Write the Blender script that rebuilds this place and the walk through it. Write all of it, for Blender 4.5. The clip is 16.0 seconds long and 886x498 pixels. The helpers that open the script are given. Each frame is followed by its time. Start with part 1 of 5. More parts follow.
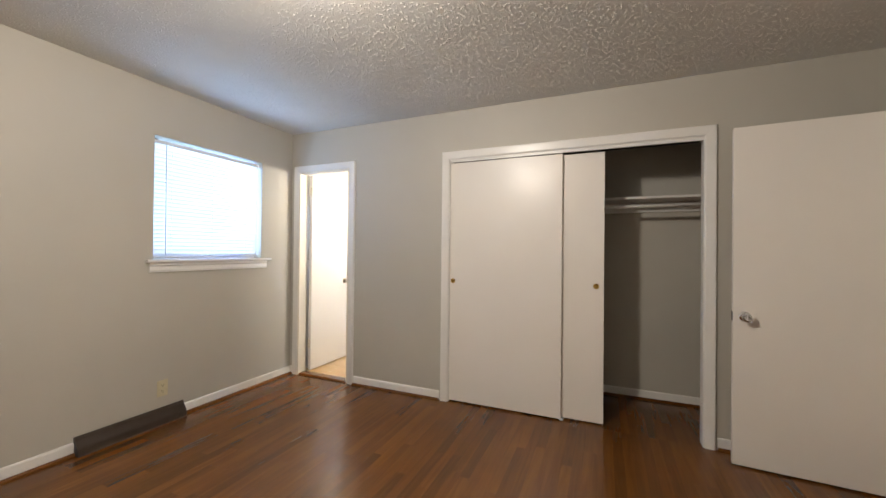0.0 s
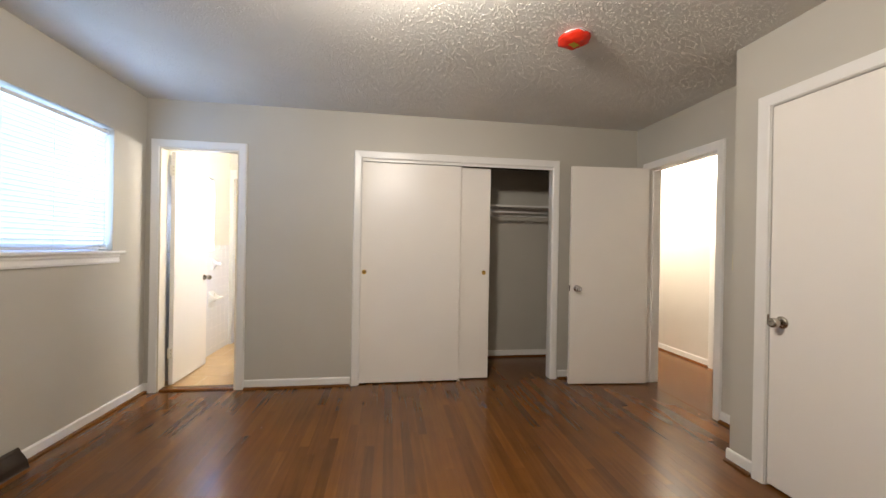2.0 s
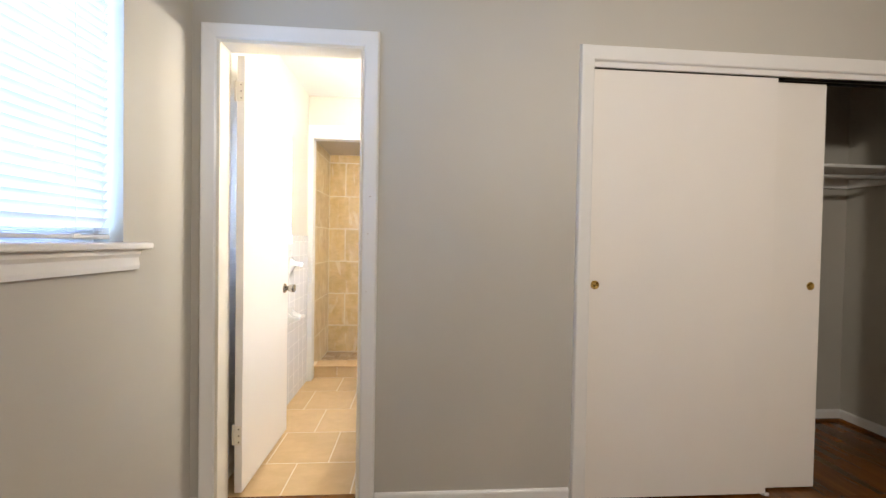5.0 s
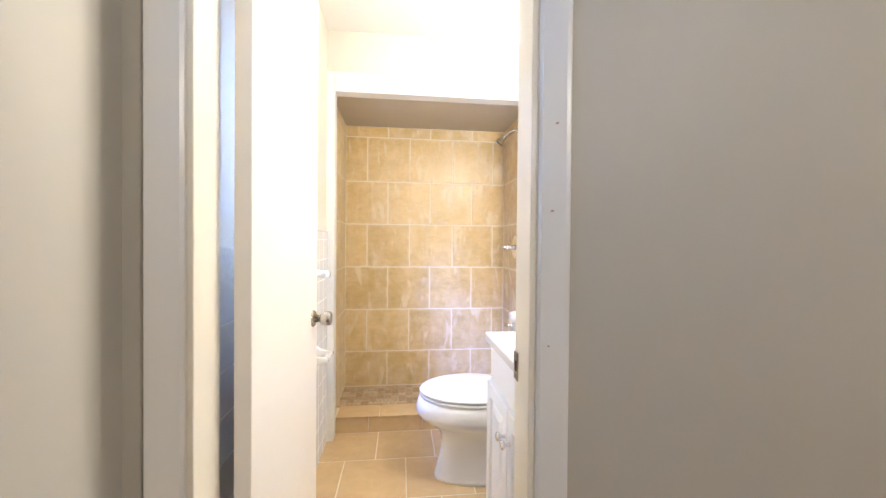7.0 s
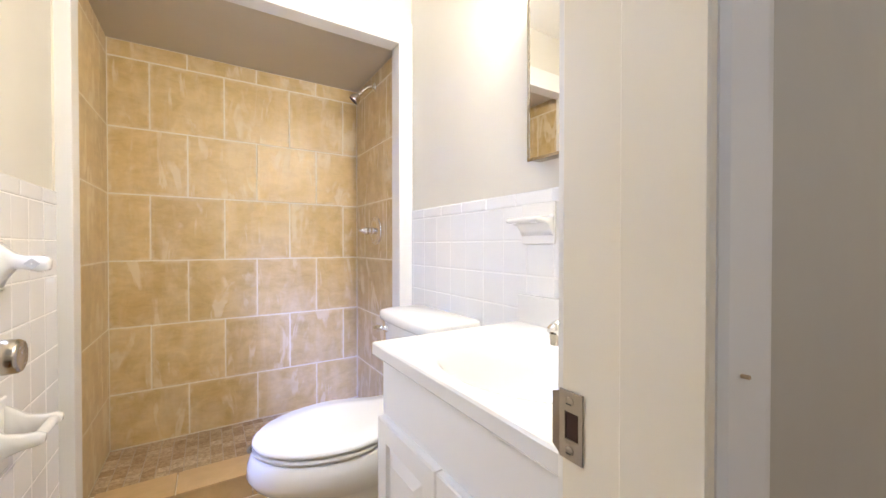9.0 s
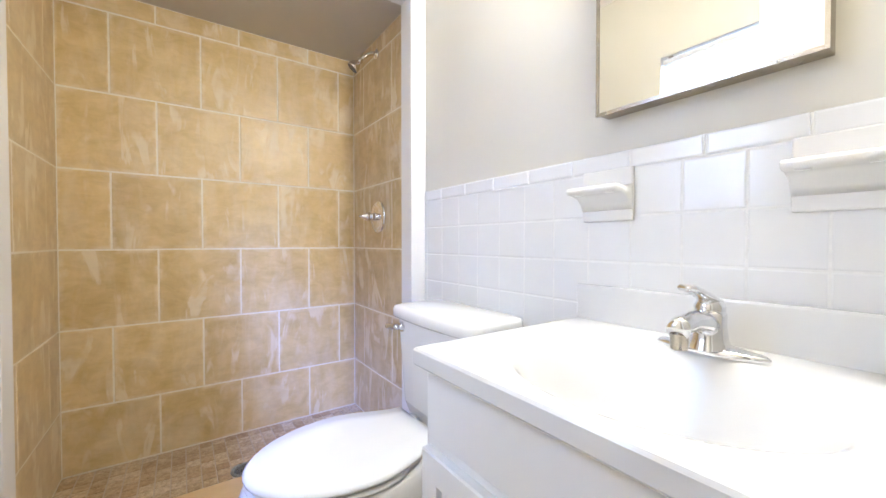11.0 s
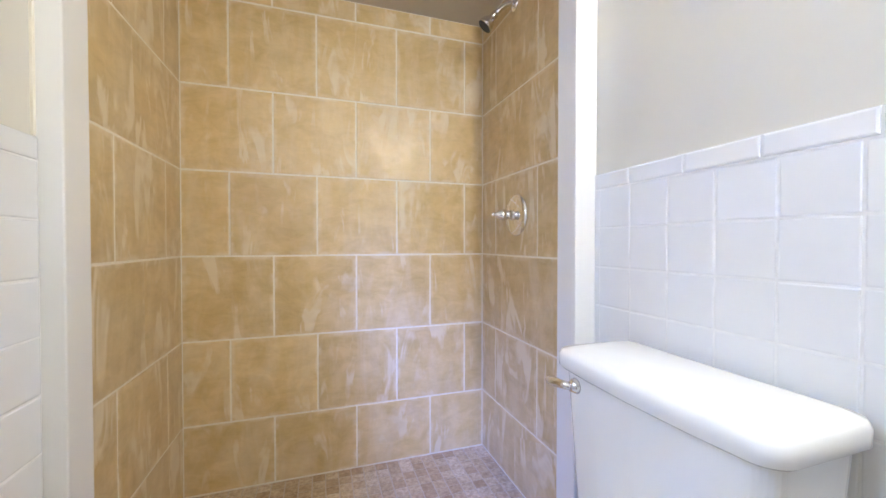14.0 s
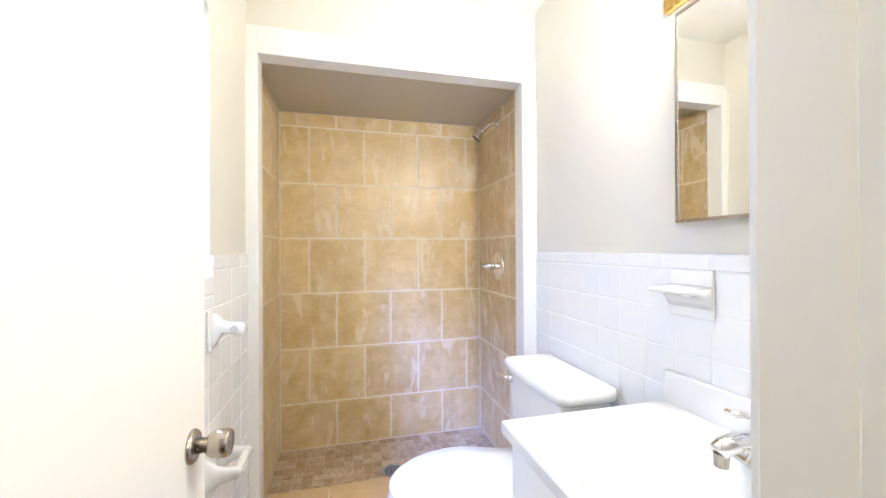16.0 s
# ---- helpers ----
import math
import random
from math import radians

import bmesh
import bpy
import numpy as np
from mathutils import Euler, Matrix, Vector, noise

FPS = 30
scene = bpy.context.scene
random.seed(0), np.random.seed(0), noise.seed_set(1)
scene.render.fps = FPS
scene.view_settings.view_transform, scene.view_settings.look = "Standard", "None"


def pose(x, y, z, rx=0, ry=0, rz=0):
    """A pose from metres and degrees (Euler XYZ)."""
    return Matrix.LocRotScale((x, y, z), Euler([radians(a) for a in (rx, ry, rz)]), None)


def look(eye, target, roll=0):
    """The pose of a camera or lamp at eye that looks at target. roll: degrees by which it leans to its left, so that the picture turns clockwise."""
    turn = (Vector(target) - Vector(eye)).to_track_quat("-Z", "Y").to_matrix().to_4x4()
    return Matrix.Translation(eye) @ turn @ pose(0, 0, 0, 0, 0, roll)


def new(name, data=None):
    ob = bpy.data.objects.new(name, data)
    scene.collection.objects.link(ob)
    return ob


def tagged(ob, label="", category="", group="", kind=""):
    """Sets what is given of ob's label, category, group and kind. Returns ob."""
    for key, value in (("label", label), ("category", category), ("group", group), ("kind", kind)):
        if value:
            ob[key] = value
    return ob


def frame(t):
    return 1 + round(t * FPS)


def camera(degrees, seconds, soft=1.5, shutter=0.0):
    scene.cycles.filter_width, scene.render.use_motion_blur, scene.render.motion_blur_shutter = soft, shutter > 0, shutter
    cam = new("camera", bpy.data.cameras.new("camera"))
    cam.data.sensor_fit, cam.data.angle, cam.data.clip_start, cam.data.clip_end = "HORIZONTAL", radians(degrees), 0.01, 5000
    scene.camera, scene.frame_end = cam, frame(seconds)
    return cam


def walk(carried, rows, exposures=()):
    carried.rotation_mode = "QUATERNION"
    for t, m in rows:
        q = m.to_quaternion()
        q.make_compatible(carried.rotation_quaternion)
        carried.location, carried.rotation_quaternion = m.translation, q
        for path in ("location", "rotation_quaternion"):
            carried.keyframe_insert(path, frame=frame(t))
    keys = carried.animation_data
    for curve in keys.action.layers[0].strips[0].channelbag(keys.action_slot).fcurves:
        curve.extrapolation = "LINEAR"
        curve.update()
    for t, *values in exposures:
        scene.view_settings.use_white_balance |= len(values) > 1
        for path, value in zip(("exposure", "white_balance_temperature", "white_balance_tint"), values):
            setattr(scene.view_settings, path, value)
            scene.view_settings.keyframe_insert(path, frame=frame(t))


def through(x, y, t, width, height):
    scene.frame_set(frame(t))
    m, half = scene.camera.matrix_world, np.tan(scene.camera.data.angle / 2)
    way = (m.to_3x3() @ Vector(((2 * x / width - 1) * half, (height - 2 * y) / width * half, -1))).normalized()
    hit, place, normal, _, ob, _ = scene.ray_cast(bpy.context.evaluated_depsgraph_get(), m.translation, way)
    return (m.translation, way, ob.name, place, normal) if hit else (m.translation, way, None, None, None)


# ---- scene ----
cam = camera(99.4, 16.0)
PATH = [
    (0, (2.91, -2.939, 1.26), (2.123, -1.1, 1.274), 0.6),
    (0.5, (2.78, -3.19, 1.247), (2.33, -1.241, 1.267), 0.7),
    (1, (2.499, -3.357, 1.252), (2.472, -1.358, 1.264), 0.9),
    (1.5, (2.242, -3.438, 1.231), (2.483, -1.452, 1.244), 0.8),
    (2, (1.953, -3.441, 1.242), (2.242, -1.462, 1.238), 1.0),
    (2.5, (1.681, -3.307, 1.234), (1.979, -1.329, 1.215), 1.1),
    (3, (1.495, -3.046, 1.21), (1.801, -1.07, 1.181), 1.0),
    (3.5, (1.353, -2.689, 1.218), (1.607, -0.706, 1.176), 1.0),
    (4, (1.203, -2.335, 1.218), (1.353, -0.342, 1.17), 1.0),
    (4.5, (1.062, -2.007, 1.229), (1.207, -0.013, 1.181), 1.1),
    (4.7, (1.008, -1.872, 1.219), (1.145, 0.123, 1.176), 1.0),
    (6.8, (0.447, -0.753, 1.166), (0.611, 1.24, 1.145), 0.9),
    (7, (0.425, -0.69, 1.168), (0.649, 1.298, 1.143), 0.5),
    (7.5, (0.367, -0.512, 1.148), (0.841, 1.43, 1.123), 0.3),
    (8, (0.364, -0.354, 1.109), (1.081, 1.513, 1.086), 0.2),
    (8.5, (0.388, -0.225, 1.091), (1.302, 1.554, 1.064), -0.0),
    (9, (0.409, -0.118, 1.064), (1.472, 1.575, 1.043), -0.0),
    (9.2, (0.413, -0.084, 1.058), (1.520, 1.582, 1.036), 0.0),
    (11.3, (0.407, 0.216, 1.011), (1.552, 1.856, 0.975), 0.0),
    (11.5, (0.408, 0.243, 1.008), (1.51, 1.912, 0.966), 0.0),
    (12, (0.435, 0.329, 0.989), (1.395, 2.084, 0.951), -0.0),
    (12.5, (0.458, 0.422, 0.985), (1.335, 2.219, 0.949), -0.0),
    (13, (0.495, 0.515, 0.997), (1.296, 2.347, 0.961), -0.0),
    (13.5, (0.509, 0.599, 1.01), (1.247, 2.458, 0.974), -0.0),
    (14, (0.507, 0.648, 1.034), (1.129, 2.549, 1.004), -0.0),
    (14.5, (0.479, 0.569, 1.093), (1.024, 2.494, 1.079), -0.1),
    (15, (0.426, 0.393, 1.167), (0.969, 2.318, 1.162), 0.0),
    (15.5, (0.391, 0.176, 1.215), (0.929, 2.103, 1.218), -0.0),
    (16, (0.391, -0.099, 1.248), (0.882, 1.84, 1.254), -0.3),
]
walk(cam, [(t, look(eye, target, roll)) for t, eye, target, roll in PATH],
     [(0, -0.17, 6400, 10), (2.5, -0.14, 6400, 10), (4.7, -0.11, 6400, 10), (7, -0.15, 6300, 10), (8, -0.42, 6350, 10), (9, -0.52, 6500, 10), (11.5, -0.61, 5900, 7),
      (12.5, -0.61, 5850, 7), (14, -0.68, 5850, 7), (15, -0.57, 5850, 7), (16, -0.42, 5900, 7)])

# ---------------------------------------------------------------- light
world = bpy.data.worlds.new("world")
scene.world = world
world.use_nodes = True
wn = world.node_tree.nodes
sky = wn.new("ShaderNodeTexSky")
sky.sky_type = "NISHITA"
sky.sun_disc = False
sky.sun_elevation, sky.sun_rotation = radians(42), radians(200)
world.node_tree.links.new(sky.outputs[0], wn["Background"].inputs[0])
wn["Background"].inputs[1].default_value = 0.12


def lamp(name, kind, watts, place, color, size=0.1, aim=None, wide=None):
    data = bpy.data.lights.new(name, kind)
    data.energy, data.color = watts, color
    if kind == "POINT":
        data.shadow_soft_size = size
    if kind == "AREA":
        data.shape = "RECTANGLE"
        data.size, data.size_y = wide
    ob = new(name, data)
    ob.matrix_world = look(place, aim) if aim else pose(*place)
    return ob


sun = bpy.data.lights.new("sun", "SUN")
sun.energy, sun.angle, sun.color = 2.5, radians(0.5), (1, 0.95, 0.86)
new("sun", sun).matrix_world = look((3, -6, 9), (1.5, 0, 0))

WARM, COOL = (1.0, 0.895, 0.765), (0.44, 0.69, 1.0)
lamp("bedroom_bulb", "POINT", 108, (1.97, -2.20, 2.320), WARM, 0.085)
lamp("hall_bulb", "POINT", 140, (4.95, 0.75, 2.28), (1.0, 0.89, 0.75), 0.07)
# third lamp is an added fill that brightens the room across the hall
lamp("far_room_bulb", "POINT", 30, (6.9, 0.4, 2.2), (1, 0.86, 0.72), 0.1)
for k in range(3):
    lamp("vanity_bulb", "POINT", 25, (1.190, 0.32 + 0.15 * k, 1.965), (1.0, 0.925, 0.81), 0.045)
lamp("bedroom_daylight", "AREA", 18, (-0.120, -0.832, 1.6285), COOL, aim=(0.4, -0.832, 1.6285), wide=(0.86, 0.82))
lamp("bath_sky", "AREA", 560, (-0.62, 0.02, 2.50), (0.20, 0.31, 1.0), aim=(1.0, 2.37, 0.2), wide=(0.32, 0.32))
lamp("bath_daylight", "AREA", 30, (-0.086, 0.79, 1.58), (0.60, 0.75, 1.0), aim=(1.0, 0.79, 1.58), wide=(0.66, 0.72))


# ---------------------------------------------------------------- materials
def shader(name):
    m = bpy.data.materials.new(name)
    m.use_nodes = True
    t = m.node_tree
    return m, t, t.nodes["Principled BSDF"]


def node(t, kind, values=None, operation="", data_type="", blend_type="", feature=""):
    n = t.nodes.new(kind)
    if operation:
        n.operation = operation
    if data_type:
        n.data_type = data_type
    if blend_type:
        n.blend_type = blend_type
    if feature:
        n.feature = feature
    for k, v in (values or {}).items():
        n.inputs[k].default_value = v
    return n


def coords(t, scale=(1, 1, 1), shift=False):
    """Object coordinates, scaled; shift: moved by the object's own random number, so that alike pieces differ."""
    c = node(t, "ShaderNodeTexCoord").outputs["Object"]
    if shift:
        info = node(t, "ShaderNodeObjectInfo")
        add = node(t, "ShaderNodeVectorMath", operation="MULTIPLY_ADD")
        add.inputs[1].default_value = (31.0, 17.0, 23.0)
        t.links.new(info.outputs["Random"], add.inputs[0])
        t.links.new(c, add.inputs[2])
        c = add.outputs[0]
    mp = node(t, "ShaderNodeMapping")
    mp.inputs["Scale"].default_value = scale
    t.links.new(c, mp.inputs[0])
    return mp.outputs[0]


def noise_tex(t, vec, scale, detail=4, rough=0.55, distort=0.0):
    n = node(t, "ShaderNodeTexNoise", {"Scale": scale, "Detail": detail, "Roughness": rough, "Distortion": distort})
    t.links.new(vec, n.inputs["Vector"])
    return n.outputs["Fac"]


def ramp(t, fac, stops):
    r = node(t, "ShaderNodeValToRGB")
    el = r.color_ramp.elements
    while len(el) < len(stops):
        el.new(0.5)
    for e, (p, c) in zip(el, stops):
        e.position = p
        e.color = (*c, 1) if len(c) == 3 else c
    t.links.new(fac, r.inputs[0])
    return r.outputs[0]


def blend(t, fac, a, b, mode="MIX"):
    n = node(t, "ShaderNodeMix", data_type="RGBA", blend_type=mode)
    for i, v in ((0, fac), (6, a), (7, b)):
        if isinstance(v, (int, float)):
            n.inputs[i].default_value = v
        elif isinstance(v, tuple):
            n.inputs[i].default_value = (*v, 1)
        else:
            t.links.new(v, n.inputs[i])
    return n.outputs[2]


def bump(t, b, height, strength, distance, below=None):
    n = node(t, "ShaderNodeBump", {"Strength": strength, "Distance": distance})
    t.links.new(height, n.inputs["Height"])
    if below:
        t.links.new(below, n.inputs["Normal"])
    t.links.new(n.outputs[0], b.inputs["Normal"])
    return n.outputs[0]


def shade(c, k):
    return tuple(min(1.0, v * k) for v in c)


def paint(name, color, rough=0.5, vary=0.05, scale=1.6, grain=260, relief=0.10, dist=0.001, coat=0.0, shift=False, wave=0.10, sheen=0.04):
    """Rolled or brushed paint: large uneven patches, fine stipple, some scuffs."""
    m, t, b = shader(name)
    v = coords(t, shift=shift)
    big = noise_tex(t, v, scale, 3)
    fine = noise_tex(t, v, grain, 3)
    base = ramp(t, big, [(0.3, shade(color, 1 - vary)), (0.7, shade(color, 1 + vary * 0.6))])
    t.links.new(base, b.inputs["Base Color"])
    r = node(t, "ShaderNodeMapRange", {"From Min": 0.3, "From Max": 0.7, "To Min": rough - sheen, "To Max": rough + sheen})
    t.links.new(noise_tex(t, v, 11, 4), r.inputs[0])
    t.links.new(r.outputs[0], b.inputs["Roughness"])
    wavy = bump(t, b, noise_tex(t, v, 5, 2), wave, 0.003)
    bump(t, b, fine, relief, dist, wavy)
    b.inputs["Coat Weight"].default_value = coat
    return m


def node_value(t, fac, k):
    n = node(t, "ShaderNodeMath", operation="MULTIPLY")
    n.inputs[1].default_value = k
    t.links.new(fac, n.inputs[0])
    return n.outputs[0]


def metal(name, color, rough=0.22, scratch=0.04):
    m, t, b = shader(name)
    v = coords(t)
    b.inputs["Metallic"].default_value = 1
    t.links.new(ramp(t, noise_tex(t, v, 40, 4), [(0.3, shade(color, 0.86)), (0.75, color)]), b.inputs["Base Color"])
    r = node(t, "ShaderNodeMapRange", {"From Min": 0.35, "From Max": 0.7, "To Min": max(0.02, rough - scratch), "To Max": rough + scratch})
    t.links.new(noise_tex(t, v, 90, 5), r.inputs[0])
    t.links.new(r.outputs[0], b.inputs["Roughness"])
    return m


def silvered(name, color):
    """A clean looking-glass: silver with no grain of its own."""
    m, t, b = shader(name)
    b.inputs["Metallic"].default_value = 1
    b.inputs["Base Color"].default_value = (*color, 1)
    b.inputs["Roughness"].default_value = 0.0
    return m


def ceramic(name, color, rough=0.12, vary=0.03, shift=True, wave=0.05):
    m, t, b = shader(name)
    v = coords(t, shift=shift)
    t.links.new(ramp(t, noise_tex(t, v, 14, 4), [(0.3, shade(color, 1 - vary)), (0.7, color)]), b.inputs["Base Color"])
    b.inputs["Roughness"].default_value = rough
    bump(t, b, noise_tex(t, v, 9, 2), wave, 0.003)
    return m


def wood_floor(name, island=False):
    m, t, b = shader(name)
    v = coords(t, (1, 1, 1), not island)
    place = node(t, "ShaderNodeNewGeometry").outputs["Position"]
    if island:
        rnd = node(t, "ShaderNodeNewGeometry").outputs["Random Per Island"]
    else:
        rnd = node(t, "ShaderNodeObjectInfo").outputs["Random"]
    streak = node(t, "ShaderNodeMapping")
    streak.inputs["Scale"].default_value = (75, 2.4, 1)
    t.links.new(v, streak.inputs[0])
    broad = node(t, "ShaderNodeMapping")
    broad.inputs["Scale"].default_value = (16, 1.1, 1)
    t.links.new(v, broad.inputs[0])
    fine = noise_tex(t, streak.outputs[0], 1.0, 4, 0.55, 0.4)
    figure = noise_tex(t, broad.outputs[0], 1.0, 3, 0.5, 1.6)
    grain = ramp(t, fine, [(0.30, (0.126, 0.0455, 0.0072)), (0.50, (0.135, 0.0500, 0.0084)), (0.74, (0.146, 0.0555, 0.0098))])
    tone = ramp(t, rnd, [(0.0, (0.72, 0.70, 0.68)), (0.25, (0.92, 0.91, 0.90)), (0.75, (1.06, 1.06, 1.06)), (1.0, (1.26, 1.25, 1.20))])
    base = blend(t, 1.0, grain, tone, "MULTIPLY")
    fig = ramp(t, figure, [(0.36, (0.88, 0.86, 0.83)), (0.64, (1.06, 1.05, 1.04))])
    base = blend(t, 1.0, base, fig, "MULTIPLY")
    wear = ramp(t, noise_tex(t, place, 1.1, 4, 0.6), [(0.35, (0.82, 0.80, 0.78)), (0.7, (1.12, 1.12, 1.12))])
    t.links.new(blend(t, 1.0, base, wear, "MULTIPLY"), b.inputs["Base Color"])
    r = node(t, "ShaderNodeMapRange", {"From Min": 0.3, "From Max": 0.75, "To Min": 0.20, "To Max": 0.28})
    t.links.new(noise_tex(t, place, 5, 5, 0.65), r.inputs[0])
    t.links.new(r.outputs[0], b.inputs["Roughness"])
    b.inputs["Specular IOR Level"].default_value = 0.45
    low = bump(t, b, noise_tex(t, place, 3, 2), 0.03, 0.003)
    bump(t, b, fine, 0.02, 0.0004, low)
    return m


def tan_tile(name, dark, light, haze=0.5, rough=0.42, veined=0.75, relief=0.10, wash=0.0):
    """Glazed stone-look tile: mottled tan, with wiped grout haze."""
    m, t, b = shader(name)
    v = coords(t, shift=True)
    rnd = node(t, "ShaderNodeObjectInfo").outputs["Random"]
    cloud = ramp(t, noise_tex(t, v, 7.5, 6, 0.62, 0.6), [(0.30, dark), (0.52, tuple((a + c) / 2 for a, c in zip(dark, light))), (0.72, light)])
    grainy = node(t, "ShaderNodeMapping")
    grainy.inputs["Scale"].default_value = (0.6, 1.3, 1)
    t.links.new(v, grainy.inputs[0])
    veins = ramp(t, noise_tex(t, grainy.outputs[0], 17, 5, 0.64, 0.8), [(0.34, (0.76, 0.72, 0.66)), (0.60, (1.05, 1.05, 1.05))])
    base = blend(t, veined, cloud, veins, "MULTIPLY")
    tone = ramp(t, rnd, [(0.0, (0.94, 0.935, 0.925)), (1.0, (1.04, 1.04, 1.04))])
    base = blend(t, 1.0, base, tone, "MULTIPLY")
    wipe = node(t, "ShaderNodeMapping")
    wipe.inputs["Rotation"].default_value = (0, 0, 0.35)
    wipe.inputs["Scale"].default_value = (10, 2.8, 4)
    t.links.new(v, wipe.inputs[0])
    cloudy = ramp(t, noise_tex(t, wipe.outputs[0], 1.0, 5, 0.62, 0.5), [(0.46, (0, 0, 0)), (0.74, (0.55, 0.55, 0.55))])
    stroke = ramp(t, noise_tex(t, wipe.outputs[0], 1.1, 3, 0.55, 1.1), [(0.55 - wash, (0, 0, 0)), (0.64 - wash, (1, 1, 1))])
    patch = ramp(t, noise_tex(t, v, 5.5, 3), [(0.42 - wash, (0, 0, 0)), (0.58 - wash, (1, 1, 1))])
    strokes = blend(t, 1.0, stroke, patch, "MULTIPLY")
    gen = node(t, "ShaderNodeSeparateXYZ")
    t.links.new(node(t, "ShaderNodeTexCoord").outputs["Generated"], gen.inputs[0])
    rims = []
    for axis in (0, 1):
        off = node(t, "ShaderNodeMath", operation="SUBTRACT")
        off.inputs[1].default_value = 0.5
        t.links.new(gen.outputs[axis], off.inputs[0])
        size = node(t, "ShaderNodeMath", operation="ABSOLUTE")
        t.links.new(off.outputs[0], size.inputs[0])
        rims.append(size.outputs[0])
    far = node(t, "ShaderNodeMath", operation="MAXIMUM")
    t.links.new(rims[0], far.inputs[0])
    t.links.new(rims[1], far.inputs[1])
    rim = node(t, "ShaderNodeMapRange", {"From Min": 0.44, "From Max": 0.5})
    t.links.new(far.outputs[0], rim.inputs[0])
    patchy = ramp(t, noise_tex(t, v, 16, 4), [(0.42, (0.1, 0.1, 0.1)), (0.62, (1, 1, 1))])
    smear = blend(t, 1.0, rim.outputs[0], patchy, "MULTIPLY")
    film = blend(t, 1.0, blend(t, 1.0, cloudy, strokes, "LIGHTEN"), smear, "LIGHTEN")
    base = blend(t, node_value(t, film, haze), base, (0.82, 0.74, 0.58))
    t.links.new(base, b.inputs["Base Color"])
    r = node(t, "ShaderNodeMapRange", {"To Min": rough - 0.1, "To Max": rough + 0.18})
    t.links.new(film, r.inputs[0])
    t.links.new(r.outputs[0], b.inputs["Roughness"])
    bump(t, b, noise_tex(t, v, 30, 4), relief, 0.0015)
    return m


def mosaic_stone(name):
    m, t, b = shader(name)
    v = coords(t, shift=True)
    rnd = node(t, "ShaderNodeObjectInfo").outputs["Random"]
    tone = ramp(t, rnd, [(0.0, (0.42, 0.30, 0.175)), (0.35, (0.49, 0.37, 0.230)), (0.7, (0.56, 0.44, 0.290)), (1.0, (0.62, 0.51, 0.370))])
    spot = ramp(t, noise_tex(t, v, 60, 5, 0.7), [(0.36, (0.66, 0.6, 0.54)), (0.62, (1.05, 1.05, 1.05))])
    t.links.new(blend(t, 1.0, tone, spot, "MULTIPLY"), b.inputs["Base Color"])
    b.inputs["Roughness"].default_value = 0.55
    bump(t, b, noise_tex(t, v, 90, 3), 0.2, 0.0015)
    return m


def popcorn(name, color):
    m, t, b = shader(name)
    v = coords(t)
    t.links.new(ramp(t, noise_tex(t, v, 2.2, 3), [(0.3, shade(color, 0.93)), (0.7, color)]), b.inputs["Base Color"])
    b.inputs["Roughness"].default_value = 0.75
    bump(t, b, ramp(t, noise_tex(t, v, 230, 3, 0.6), [(0.42, (0, 0, 0)), (0.68, (1, 1, 1))]), 0.16, 0.0015)
    return m


def slat_plastic(name, color, through):
    """Thin white vinyl that lets daylight glow through it."""
    m, t, b = shader(name)
    b.inputs["Base Color"].default_value = (*color, 1)
    b.inputs["Roughness"].default_value = 0.35
    tr = node(t, "ShaderNodeBsdfTranslucent", {"Color": (*color, 1)})
    mix = node(t, "ShaderNodeMixShader", {0: through})
    t.links.new(b.outputs[0], mix.inputs[1])
    t.links.new(tr.outputs[0], mix.inputs[2])
    t.links.new(mix.outputs[0], t.nodes["Material Output"].inputs["Surface"])
    return m


def glass(name):
    m, t, b = shader(name)
    b.inputs["Base Color"].default_value = (0.97, 0.99, 1, 1)
    b.inputs["Transmission Weight"].default_value = 1
    b.inputs["Roughness"].default_value = 0.0
    b.inputs["IOR"].default_value = 1.45
    return m


def flat(name, color, rough=0.5, metallic=0.0):
    m, t, b = shader(name)
    v = coords(t)
    t.links.new(ramp(t, noise_tex(t, v, 60, 3), [(0.3, shade(color, 0.9)), (0.7, color)]), b.inputs["Base Color"])
    b.inputs["Roughness"].default_value = rough
    b.inputs["Metallic"].default_value = metallic
    return m


WALL = paint("grey_wall_paint", (0.500, 0.477, 0.424), 0.52, 0.04, 1.3, 330, 0.10, 0.0007)
CREAM = paint("cream_wall_paint", (0.68, 0.65, 0.575), 0.50, 0.03, 1.3, 330, 0.08, 0.0007)
HALL = paint("hall_wall_paint", (0.62, 0.585, 0.530), 0.50, 0.03, 1.3, 330, 0.08, 0.0007)
# shower ceiling: one even colour, darker and browner than the bathroom ceiling's
SOFFIT = paint("shower_soffit_darker", (0.56, 0.505, 0.415), 0.55, 0.04)
TRIM = paint("white_trim_paint", (0.80, 0.79, 0.765), 0.30, 0.02, 3, 120, 0.02, 0.0006, wave=0.012, sheen=0.008)
JAMB = paint("cream_jamb_paint", (0.80, 0.75, 0.64), 0.36, 0.03, 3, 120, 0.02, 0.0006, wave=0.012, sheen=0.008)
DOOR = paint("white_door_paint", (0.85, 0.815, 0.765), 0.33, 0.025, 1.4, 180, 0.07, 0.0006)
CEIL = popcorn("popcorn_ceiling", (0.71, 0.70, 0.67))
BATHCEIL = paint("smooth_ceiling_paint", (0.82, 0.79, 0.72), 0.6, 0.02)
FLOOR = wood_floor("oak_strip_floor")
FLOOR_REST = wood_floor("oak_strip_floor_rest", True)
SHOE = wood_floor("stained_shoe_moulding")
